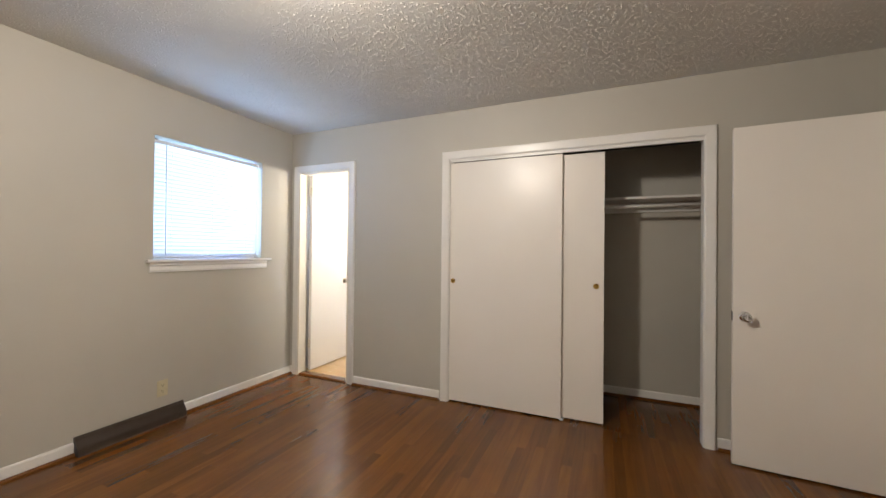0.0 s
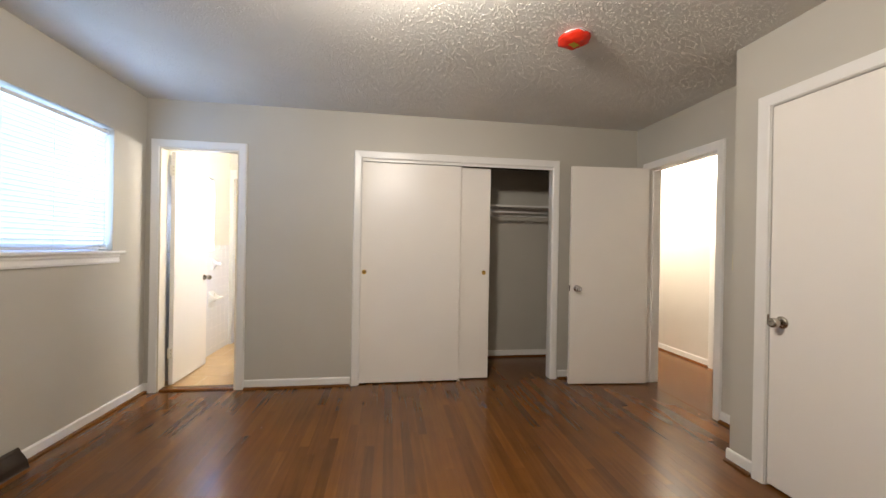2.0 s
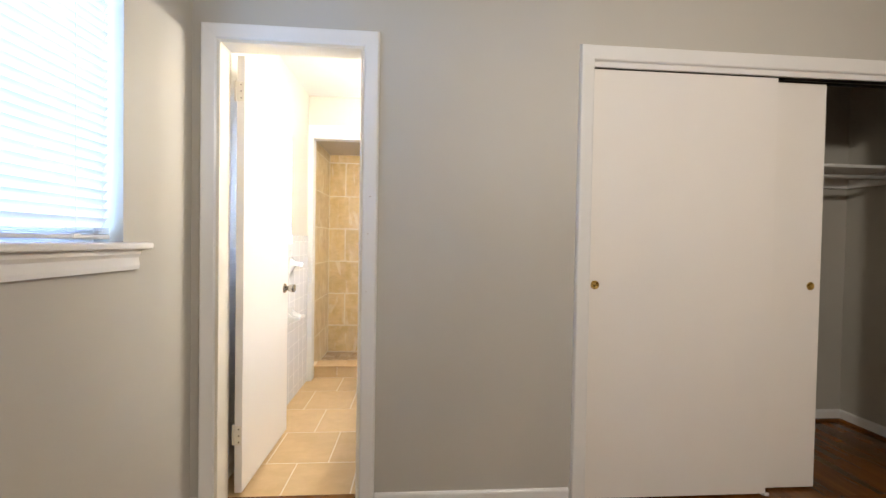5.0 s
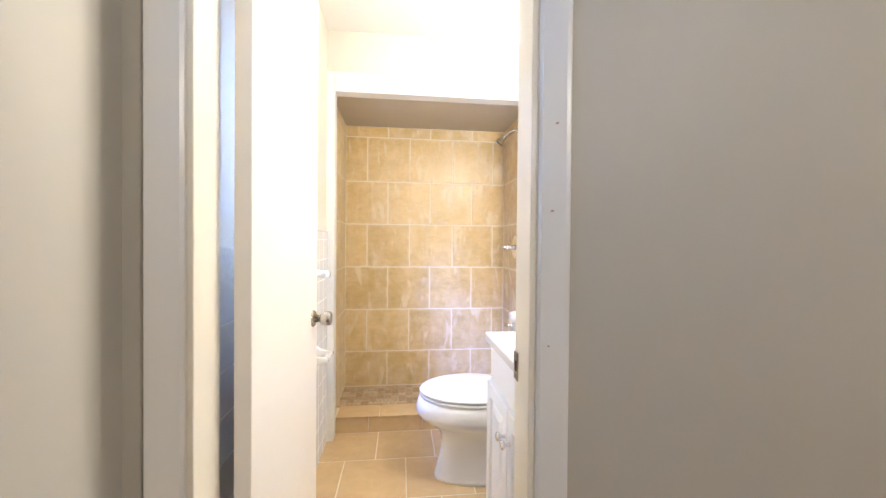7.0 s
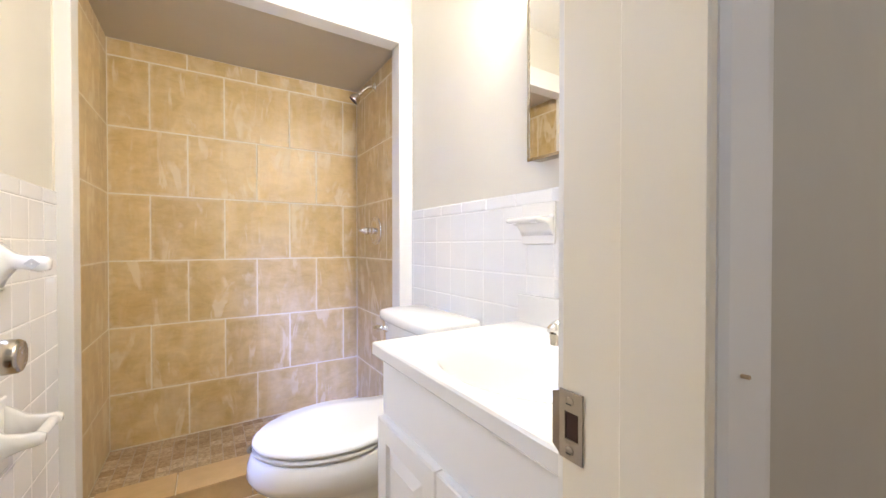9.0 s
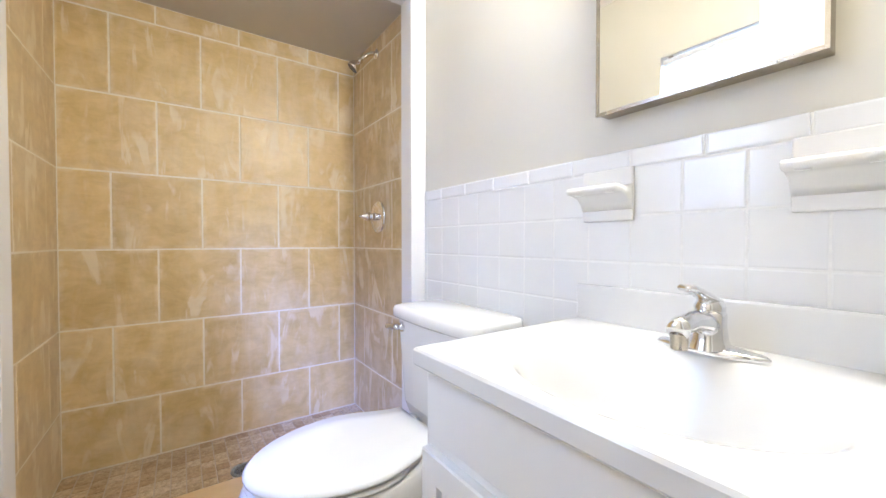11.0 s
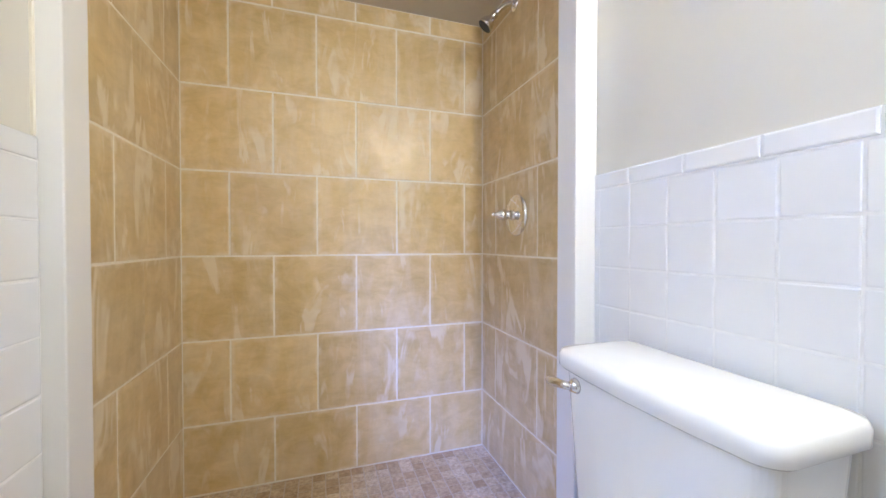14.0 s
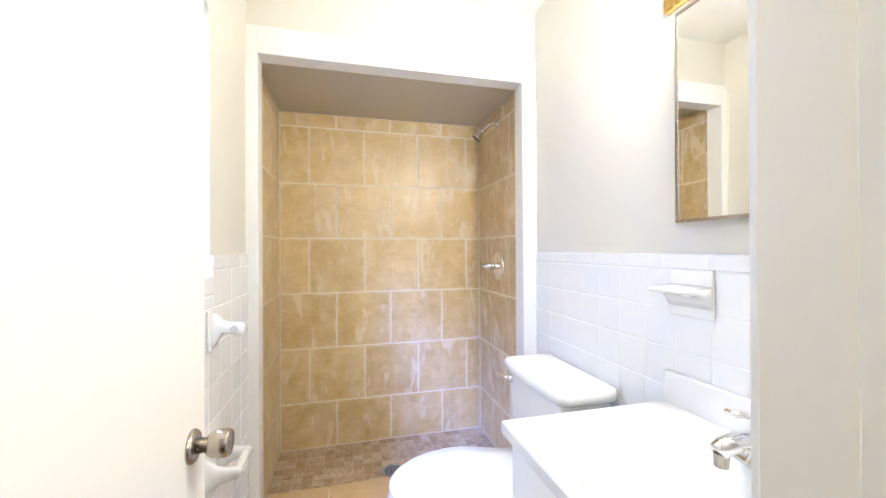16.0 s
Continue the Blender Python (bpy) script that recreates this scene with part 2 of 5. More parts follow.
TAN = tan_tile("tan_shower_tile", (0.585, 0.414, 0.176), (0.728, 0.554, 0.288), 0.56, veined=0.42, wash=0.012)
# TAN's tile again: side-wall shade put into darker colours, plus heavier grout haze
TANSHADE = tan_tile("shaded_side_tile", (0.526, 0.374, 0.160), (0.666, 0.508, 0.266), 0.62, veined=0.42, wash=0.05)
FLOORTILE = tan_tile("tan_floor_tile", (0.58, 0.405, 0.210), (0.66, 0.475, 0.260), 0.05, 0.50, 0.2, 0.03)
GROUT = flat("tan_grout", (0.84, 0.77, 0.64), 0.85)
FLOORGROUT = flat("brown_grout", (0.50, 0.42, 0.33), 0.85)
MOSAIC = mosaic_stone("stone_mosaic")
WHITETILE = ceramic("white_wall_tile", (0.83, 0.83, 0.83), 0.10, 0.02, True, 0.025)
WHITEGROUT = flat("white_grout", (0.86, 0.855, 0.84), 0.7)
DARKWAND = flat("grey_clear_plastic", (0.52, 0.53, 0.54), 0.3)
PORCELAIN = ceramic("white_porcelain", (0.84, 0.835, 0.82), 0.08, 0.01, False, 0.01)
FIXTURE = ceramic("white_glazed_fixture", (0.84, 0.83, 0.81), 0.10, 0.02, False, 0.03)
MARBLE = ceramic("cultured_marble", (0.75, 0.745, 0.74), 0.10, 0.015, False, 0.01)
CABINET = paint("white_cabinet", (0.82, 0.815, 0.81), 0.32, 0.015, 3, 90, 0.04, 0.0005)
CHROME = metal("chrome", (0.86, 0.86, 0.87), 0.07, 0.03)
NICKEL = metal("brushed_nickel", (0.50, 0.455, 0.39), 0.26, 0.02)
WORNSTEEL = metal("worn_steel", (0.40, 0.36, 0.31), 0.34, 0.05)
BRASS = metal("aged_brass", (0.60, 0.40, 0.12), 0.28, 0.08)
DARKMETAL = flat("dark_metal", (0.05, 0.048, 0.045), 0.4, 0.6)
IVORY = flat("ivory_plastic", (0.62, 0.56, 0.37), 0.4)
WHITEPLASTIC = flat("white_plastic", (0.80, 0.79, 0.76), 0.4)
DARKGREY = flat("dark_grey_plastic", (0.06, 0.06, 0.065), 0.5)
RED = slat_plastic("red_plastic_cover", (0.85, 0.05, 0.02), 0.45)
YELLOW = flat("yellow_label", (0.55, 0.42, 0.02), 0.5)
REGISTER = flat("brown_enamel", (0.034, 0.020, 0.011), 0.42, 0.2)
SLAT = slat_plastic("white_blind_slat", (0.86, 0.88, 0.90), 0.13)
RAIL = slat_plastic("white_blind_rail", (0.78, 0.78, 0.78), 0.08)
GLASS = glass("window_glass")
MIRROR = silvered("silvered_mirror", (0.93, 0.93, 0.92))
DRAINBLUE = metal("steel_drain", (0.42, 0.47, 0.52), 0.3)
GROUND = flat("lawn", (0.06, 0.09, 0.03), 0.9)
OPAL = flat("opal_glass", (0.85, 0.83, 0.78), 0.3)


# ---------------------------------------------------------------- mesh helpers
def mesh_object(name, bm, material, parent=None, label="", smooth=False):
    me = bpy.data.meshes.new(name)
    bmesh.ops.recalc_face_normals(bm, faces=bm.faces)
    bm.to_mesh(me)
    bm.free()
    me.materials.append(material)
    if smooth:
        me.shade_smooth()
    ob = new(name, me)
    if parent:
        ob.parent = parent
    if label:
        ob["label"] = label
    return ob


def part(name, bm, material, parent, label="", smooth=False):
    return mesh_object(name, bm, material, parent, label, smooth)


def thing(name, place, label, category, group="", kind="", turn=0.0):
    ob = new(name)
    ob.matrix_world = pose(*place, 0, 0, turn)
    return tagged(ob, label, category, group, kind)


def add_box(bm, a, b):
    vs = [bm.verts.new((x, y, z)) for x in (a[0], b[0]) for y in (a[1], b[1]) for z in (a[2], b[2])]
    for f in ((0, 1, 3, 2), (4, 6, 7, 5), (0, 4, 5, 1), (2, 3, 7, 6), (0, 2, 6, 4), (1, 5, 7, 3)):
        bm.faces.new([vs[i] for i in f])
    return vs


def boxes(*pairs):
    bm = bmesh.new()
    for a, b in pairs:
        add_box(bm, a, b)
    return bm


def rbox(a, b, r=0.002, seg=2, only=None):
    """A box with rounded edges; only: the axis along which edges are rounded."""
    bm = boxes((a, b))
    r = min(r, 0.45 * min(abs(b[i] - a[i]) for i in range(3)))
    es = bm.edges[:]
    if only is not None:
        es = [e for e in es if abs((e.verts[0].co - e.verts[1].co).normalized()[only]) > 0.9]
    bmesh.ops.bevel(bm, geom=es, offset=r, segments=seg, affect="EDGES", profile=0.5)
    return bm


def turned(profile, n=28, m=None):
    """A lathe shape about local z: profile of (radius, height)."""
    bm = bmesh.new()
    rings = []
    for r, z in profile:
        if r < 1e-5:
            rings.append([bm.verts.new((0, 0, z))])
        else:
            rings.append([bm.verts.new((r * math.cos(k * math.tau / n), r * math.sin(k * math.tau / n), z)) for k in range(n)])
    for a, b in zip(rings, rings[1:]):
        for k in range(n):
            q = (k + 1) % n
            f = [a[k % len(a)], a[q % len(a)], b[q % len(b)], b[k % len(b)]]
            f = list(dict.fromkeys(f))
            if len(f) > 2:
                bm.faces.new(f)
    if m:
        bm.transform(m)
    return bm


def loft(rings, close=True):
    """Skin through rings of points with equal counts; close: cap both ends."""
    bm = bmesh.new()
    made = [[bm.verts.new(p) for p in ring] for ring in rings]
    n = len(made[0])
    for a, b in zip(made, made[1:]):
        for k in range(n):
            bm.faces.new((a[k], a[(k + 1) % n], b[(k + 1) % n], b[k]))
    if close:
        bm.faces.new(made[0][::-1])
        bm.faces.new(made[-1])
    return bm


def tube(points, radius, n=12):
    """A round tube along points, one radius or a list of them."""
    pts = [Vector(p) for p in points]
    rs = radius if isinstance(radius, (list, tuple)) else [radius] * len(pts)
    rings = []
    side = None
    for i, p in enumerate(pts):
        d = (pts[min(i + 1, len(pts) - 1)] - pts[max(i - 1, 0)]).normalized()
        if side is None:
            side = d.orthogonal().normalized()
        side = (side - d * side.dot(d)).normalized()
        up = d.cross(side)
        rings.append([p + rs[i] * (math.cos(a) * side + math.sin(a) * up) for a in (k * math.tau / n for k in range(n))])
    return loft(rings)


def run(section, a, b, out, up=Vector((0, 0, 1)), bm=None):
    """A straight moulding from a to b: section points are (distance out of the wall, height)."""
    bm = bm or bmesh.new()
    a, b, out = Vector(a), Vector(b), Vector(out)
    ends = [[bm.verts.new(p + out * d + up * h) for d, h in section] for p in (a, b)]
    n = len(section)
    for k in range(n):
        bm.faces.new((ends[0][k], ends[0][(k + 1) % n], ends[1][(k + 1) % n], ends[1][k]))
    bm.faces.new(ends[0])
    bm.faces.new(ends[1][::-1])
    return bm


CASING = ((0.0, 0.0), (0.0, 0.010), (0.006, 0.014), (0.030, 0.0165), (0.050, 0.019), (0.058, 0.019), (0.062, 0.014), (0.065, 0.0))


def casing(name, origin, along, out, width, height, section=CASING, material=None, label="", k=1.0):
    """Mitred moulding on three sides of an opening, as a trim of three boards. origin: the foot of the opening's first side."""
    o, al, ou, up = Vector(origin), Vector(along), Vector(out), Vector((0, 0, 1))
    top = tagged(new(name), label or "white painted wooden door casing with mitred corners", "door casing", kind="structure")
    corners = [(0, 0, -1, 0), (0, height, -1, 1), (width, height, 1, 1), (width, 0, 1, 0)]
    loops = []
    for u, h, du, dh in corners:
        loops.append([o + al * (u + du * w * k) + up * (h + dh * w * k) + ou * d for w, d in section])
    for i, piece in enumerate(("side_board", "head_board", "side_board")):
        bm = loft([loops[i], loops[i + 1]])
        part(piece, bm, material or TRIM, top)
    return top


def structure(name, bm, material, label="", category="wall"):
    return tagged(mesh_object(name, bm, material), label, category, kind="structure")


def wall_with_holes(name, axis, lo, hi, span, z0, z1, holes, material, label):
    """A wall slab between lo and hi on one axis, along span on the other, with rectangular holes (s0, s1, z0, z1) right through."""
    bm = bmesh.new()
    cuts = sorted({span[0], span[1], *(h[0] for h in holes), *(h[1] for h in holes)})
    for s0, s1 in zip(cuts, cuts[1:]):
        mid = (s0 + s1) / 2
        bands = [(z0, z1)]
        for h in holes:
            if h[0] < mid < h[1]:
                bands = [q for b in bands for q in ((b[0], min(b[1], h[2])), (max(b[0], h[3]), b[1])) if q[1] - q[0] > 1e-4]
        for b0, b1 in bands:
            if axis == "y":
                add_box(bm, (s0, lo, b0), (s1, hi, b1))
            else:
                add_box(bm, (lo, s0, b0), (hi, s1, b1))
    bmesh.ops.remove_doubles(bm, verts=bm.verts, dist=1e-5)
    inner = {}
    for f in bm.faces:
        c = f.calc_center_median()
        inner.setdefault((round(c.x, 4), round(c.y, 4), round(c.z, 4)), []).append(f)
    bmesh.ops.delete(bm, geom=[f for fs in inner.values() if len(fs) > 1 for f in fs], context="FACES")
    return structure(name, bm, material, label)


# ---------------------------------------------------------------- the plan
XL, XR = -0.042, 4.40          # bedroom's window wall and its hall wall
H = 2.445                     # bedroom ceiling
WIN = (-1.292, -0.372, 1.183, 2.074)
DOOR_B = (0.066, 0.676, 2.042)      # bathroom doorway
CLOSET = (1.712, 3.512, 2.034)      # closet opening
DOOR_E = (-0.937, -0.185, 2.020)    # doorway to the hall
BUMP_X, BUMP_Y = 3.985, -1.478
DOOR_C = (-2.455, -1.695, 2.035)    # shut door in the projecting closet
HX = 5.42
DOOR_H = (-0.670, 0.095, 2.000)
BX0, BX1, BY1 = 0.0, 1.28, 1.584    # bathroom tile faces, shower wall
SHOWER = (0.036, 1.215, 2.058)      # shower opening
SY0, SY1 = 1.66, 2.372
BWIN = (0.42, 1.155, 1.178, 1.98)
SOUTH = -4.60

# walls, one slab each, with their openings
wall_with_holes("wall_west", "x", -0.21, XL, (SOUTH, 0.105), 0, H + 0.1, [WIN], WALL, "light grey painted bedroom wall with a window")
wall_with_holes("wall_west_bath", "x", -0.17, -0.008, (0.105, 1.655), 0, 2.55, [BWIN], CREAM, "cream painted bathroom wall with a window")
structure("wall_west_shower", boxes(((-0.17, 1.655, 0), (-0.0215, 2.50, 2.55))), CREAM, "outer wall behind the shower tiles")
j = 0.018
wall_with_holes("wall_north", "y", 0.0, 0.105, (XL, 1.62), 0, H + 0.1, [(DOOR_B[0] - j, DOOR_B[1] + j, 0, DOOR_B[2] + j)],
                WALL, "light grey painted bedroom wall with the bathroom doorway")
wall_with_holes("wall_north_closet", "y", 0.0, 0.075, (1.62, XR), 0, H + 0.1, [(CLOSET[0] - j, CLOSET[1] + j, 0, CLOSET[2] + j)],
                WALL, "light grey painted bedroom wall with the closet opening")
wall_with_holes("wall_east", "x", XR, 4.52, (BUMP_Y, 0.12), 0, H + 0.1, [(DOOR_E[0] - j, DOOR_E[1] + j, 0, DOOR_E[2] + j)],
                WALL, "light grey painted bedroom wall with the hall doorway")
wall_with_holes("wall_projecting_closet", "x", BUMP_X, BUMP_X + 0.11, (SOUTH, BUMP_Y), 0, H + 0.1,
                [(DOOR_C[0] - j, DOOR_C[1] + j, 0, DOOR_C[2] + j)], WALL, "light grey painted wall of a projecting closet")
structure("wall_closet_return", boxes(((BUMP_X + 0.11, BUMP_Y - 0.10, 0), (4.52, BUMP_Y - 0.002, H + 0.1))), WALL, "short light grey return wall beside the hall doorway")
structure("wall_south", boxes(((-0.21, SOUTH - 0.12, 0), (BUMP_X + 0.11, SOUTH, H + 0.1))), WALL, "plain light grey bedroom wall")
structure("wall_closet_back", boxes(((1.62, 0.752, 0), (3.985, 0.84, H + 0.1))), WALL, "grey painted back wall of the closet")
structure("wall_closet_side", boxes(((3.900, 0.075, 0), (3.985, 0.752, H + 0.1))), WALL, "grey painted side wall of the closet")
structure("wall_bath_divider", boxes(((1.289, 0.105, 0), (1.62, 2.50, H + 0.1))), CREAM, "cream painted bathroom wall behind the vanity")
structure("wall_shower_back", boxes(((-0.0215, 2.382, 0), (1.289, 2.50, H + 0.1))), GROUT, "shower end wall behind the tan tiles")
wall_with_holes("wall_shower_front", "y", BY1, 1.655, (-0.008, 1.289), 0, H, [(SHOWER[0] - 0.016, SHOWER[1] + 0.016, 0, SHOWER[2] + 0.016)],
                CREAM, "cream painted wall above the shower opening")
structure("wall_hall_west", boxes(((3.985, 0.121, 0), (4.52, 3.4, H + 0.1))), HALL, "cream painted hall wall")
structure("wall_hall_west_rear", boxes(((4.52 - 0.12, SOUTH, 0), (4.52, BUMP_Y - 0.10, H + 0.1))), HALL, "cream painted hall wall past the doorway")
wall_with_holes("wall_hall_east", "x", HX, HX + 0.12, (SOUTH, 3.4), 0, H + 0.1, [(DOOR_H[0] - j, DOOR_H[1] + j, 0, DOOR_H[2] + j)],
                HALL, "cream painted hall wall with a doorway")
structure("wall_hall_end", boxes(((4.40, 3.4, 0), (HX + 0.12, 3.5, H + 0.1))), HALL, "cream painted end wall of the hall")
structure("wall_hall_rear", boxes(((4.40, SOUTH - 0.1, 0), (HX + 0.12, SOUTH, H + 0.1))), HALL, "cream painted rear wall of the hall")
structure("wall_far_room_back", boxes(((HX + 0.12, 2.34, 0), (8.88, 2.44, H + 0.1))), WALL, "grey painted wall of the room across the hall")
structure("wall_far_room_side", boxes(((8.75, -2.5, 0), (8.88, 2.34, H + 0.1))), WALL, "grey painted side wall of the room across the hall")
structure("wall_far_room_rear", boxes(((HX + 0.12, -2.6, 0), (8.88, -2.5, H + 0.1))), WALL, "grey painted rear wall of the room across the hall")


# ceilings
def popcorn_sheet(name, a, b, count, seed):
    """A ceiling sheet with small plaster grains under it, in one mesh."""
    rng = np.random.default_rng(seed)
    cx, cy = rng.uniform(a[0], b[0], count), rng.uniform(a[1], b[1], count)
    rad = rng.uniform(0.0028, 0.0060, count) * (1 + 0.35 * (rng.random(count) > 0.93))
    k = 6
    ang = np.arange(k) * math.tau / k + rng.uniform(0, 1, (count, 1))
    uneven = rng.uniform(0.65, 1.35, (count, k))
    ring = np.stack([cx[:, None] + rad[:, None] * np.cos(ang) * uneven,
                     cy[:, None] + rad[:, None] * np.sin(ang) * uneven,
                     np.full((count, k), H - 0.0002)], -1)
    mid = np.stack([cx[:, None] + 0.6 * rad[:, None] * np.cos(ang) * uneven, cy[:, None] + 0.6 * rad[:, None] * np.sin(ang) * uneven,
                    np.repeat((H - rad * rng.uniform(0.17, 0.34, count))[:, None], k, 1)], -1)
    verts = np.concatenate([ring, mid], 1).reshape(-1, 3)
    base = (np.arange(count) * 2 * k)[:, None]
    i, n = np.arange(k), (np.arange(k) + 1) % k
    quads = np.stack([base + i, base + n, base + k + n, base + k + i], -1).reshape(-1, 4)
    caps = base + k + i[::-1]
    slab = [(x, y, z) for x in (a[0], b[0]) for y in (a[1], b[1]) for z in (H, H + 0.1)]
    off = len(verts)
    sides = [[off + q for q in f] for f in ((0, 1, 3, 2), (4, 6, 7, 5), (0, 4, 5, 1), (2, 3, 7, 6), (0, 2, 6, 4), (1, 5, 7, 3))]
    me = bpy.data.meshes.new(name)
    me.from_pydata(verts.tolist() + slab, [], quads.tolist() + caps.tolist() + sides)
    me.materials.append(CEIL)
    return tagged(new(name, me), "white popcorn-textured bedroom ceiling", "ceiling", kind="structure")


popcorn_sheet("ceiling", (XL, -2.5), (XR, 0.0), 52000, 4)
structure("ceiling_rear", boxes(((-0.17, SOUTH, H), (4.40, -2.5, H + 0.1))), CEIL, "white popcorn-textured bedroom ceiling", "ceiling")
structure("ceiling_closet", boxes(((1.62, 0.075, H), (3.900, 0.752, H + 0.1))), WALL, "grey painted closet ceiling", "ceiling")
structure("ceiling_hall", boxes(((4.52, SOUTH, H), (HX, 3.4, H + 0.1)), ((HX + 0.12, -2.5, H), (8.75, 2.34, H + 0.1))), BATHCEIL, "white hall ceiling", "ceiling")
structure("ceiling_bath", boxes(((-0.008, 0.105, 2.415), (1.289, BY1, 2.5))), BATHCEIL, "smooth cream bathroom ceiling", "ceiling")
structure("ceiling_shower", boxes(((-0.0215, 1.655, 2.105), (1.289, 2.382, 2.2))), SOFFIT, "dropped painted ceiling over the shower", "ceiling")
structure("ceiling_projecting_closet", boxes(((BUMP_X + 0.11, SOUTH, H), (4.40, BUMP_Y - 0.1, H + 0.1))), WALL, "closet ceiling", "ceiling")

# floors: a bed under the boards and tiles
structure("floor", boxes(((-0.17, SOUTH, -0.12), (8.88, 0.06, -0.018)), ((1.29, 0.06, -0.12), (8.88, 3.4, -0.018))), DARKGREY, "dark stained oak strip floor", "floor")
bath_floor = structure("floor_bath", boxes(((-0.008, 0.06, -0.12), (1.289, 1.656, 0.0010))), GROUT, "tan square tile bathroom floor with pale grout", "floor")
shower_floor = structure("floor_shower", boxes(((-0.0215, 1.6565, -0.12), (1.289, 2.382, 0.0185))), FLOORGROUT, "brown stone mosaic shower floor", "floor")
ground = structure("ground", boxes(((-400, -400, -0.75), (-0.5, 400, -0.62))), GROUND, "lawn outside the windows", "ground")


# jambs and stops
def jamb_set(name, axis, lo, hi, opening, material, stop=None, label="painted door jamb"):
    """Boards that line an opening: axis of the wall's depth from lo to hi; opening (s0, s1, top)."""
    s0, s1, top = opening
    holder = tagged(new(name), label, "door jamb", kind="structure")
    th = 0.0175

    def put(piece, sa, sb, za, zb, da, db):
        if axis == "y":
            bm = rbox((sa, da, za), (sb, db, zb), 0.0015, 1)
        else:
            bm = rbox((da, sa, za), (db, sb, zb), 0.0015, 1)
        part(piece, bm, material, holder)

    put("side_jamb", s0 - th, s0, 0, top + th, lo, hi)
    put("side_jamb", s1, s1 + th, 0, top + th, lo, hi)
    put("head_jamb", s0 + 0.0005, s1 - 0.0005, top, top + th, lo + 0.0005, hi - 0.0005)
    if stop:
        d0, d1 = stop
        put("stop", s0 + 0.0003, s0 + 0.011, 0.002, top - 0.001, d0, d1)
        put("stop", s1 - 0.011, s1 - 0.0003, 0.002, top - 0.001, d0, d1)
        put("stop", s0 + 0.0115, s1 - 0.0115, top - 0.011, top - 0.0005, d0, d1)
    return holder


jamb_set("jamb_bath", "y", -0.008, 0.108, DOOR_B, JAMB, (-0.0115, 0.047), "cream painted bathroom door jamb")
jamb_set("jamb_closet", "y", -0.003, 0.078, CLOSET, TRIM, None, "white painted closet jamb")
jamb_set("jamb_hall", "x", XR - 0.003, 4.523, DOOR_E, TRIM, (4.437, 4.472), "white painted hall door jamb")
jamb_set("jamb_closet_door", "x", BUMP_X - 0.003, BUMP_X + 0.113, DOOR_C, TRIM, None, "white painted closet door jamb")
jamb_set("jamb_far_room", "x", HX - 0.003, HX + 0.123, DOOR_H, TRIM, (HX + 0.04, HX + 0.075), "white painted jamb across the hall")
jamb_set("jamb_shower", "y", BY1 - 0.003, 1.658, SHOWER, TRIM, None, "white painted shower opening lining")

r_ = 0.004
trim_bath = casing("trim_bath", (DOOR_B[0] - r_, -0.0005, 0), (1, 0, 0), (0, -1, 0), DOOR_B[1] - DOOR_B[0] + 2 * r_, DOOR_B[2] + r_, k=1.0)
casing("trim_bath_inner", (DOOR_B[0] - r_, 0.1055, 0), (1, 0, 0), (0, 1, 0), DOOR_B[1] - DOOR_B[0] + 2 * r_, DOOR_B[2] + r_, k=0.96)
casing("trim_closet", (CLOSET[0] - r_, -0.0005, 0), (1, 0, 0), (0, -1, 0), CLOSET[1] - CLOSET[0] + 2 * r_, CLOSET[2] + r_,
       label="white painted closet casing with mitred corners", k=1.04)
casing("trim_hall", (XR - 0.0005, DOOR_E[0] - r_, 0), (0, 1, 0), (-1, 0, 0), DOOR_E[1] - DOOR_E[0] + 2 * r_, DOOR_E[2] + r_)
casing("trim_hall_outer", (4.5205, DOOR_E[0] - r_, 0), (0, 1, 0), (1, 0, 0), DOOR_E[1] - DOOR_E[0] + 2 * r_, DOOR_E[2] + r_)
casing("trim_closet_door", (BUMP_X - 0.0005, DOOR_C[0] - r_, 0), (0, 1, 0), (-1, 0, 0), DOOR_C[1] - DOOR_C[0] + 2 * r_, DOOR_C[2] + r_)
casing("trim_far_room", (HX - 0.0005, DOOR_H[0] - r_, 0), (0, 1, 0), (-1, 0, 0), DOOR_H[1] - DOOR_H[0] + 2 * r_, DOOR_H[2] + r_, k=1.15)
WOODCHIP = flat("bare_wood_chip", (0.50, 0.38, 0.25), 0.8)
chip_rng = random.Random(3)
bath_side = [q for q in trim_bath.children][2]
for x, z, r in ((0.705, 1.232, 0.0030), (0.712, 1.395, 0.0028), (0.70, 0.98, 0.0018)):
    bm = bmesh.new()
    pts = [(x + r * chip_rng.uniform(0.5, 1.3) * math.cos(a), -0.0205, z + r * chip_rng.uniform(0.4, 1.0) * math.sin(a)) for a in (k * math.tau / 9 for k in range(9))]
    front = [bm.verts.new(p) for p in pts]
    rear = [bm.verts.new((p[0], -0.012, p[2])) for p in pts]
    bm.faces.new(front)
    for k in range(9):
        bm.faces.new((front[k], front[(k + 1) % 9], rear[(k + 1) % 9], rear[k]))
    part("paint_chip", bm, WOODCHIP, bath_side, "bare wood chip in the paint")
sh = tagged(new("trim_shower"), "wide white painted board trim round the shower opening", "trim", kind="structure")
sx0, sx1, sz = SHOWER
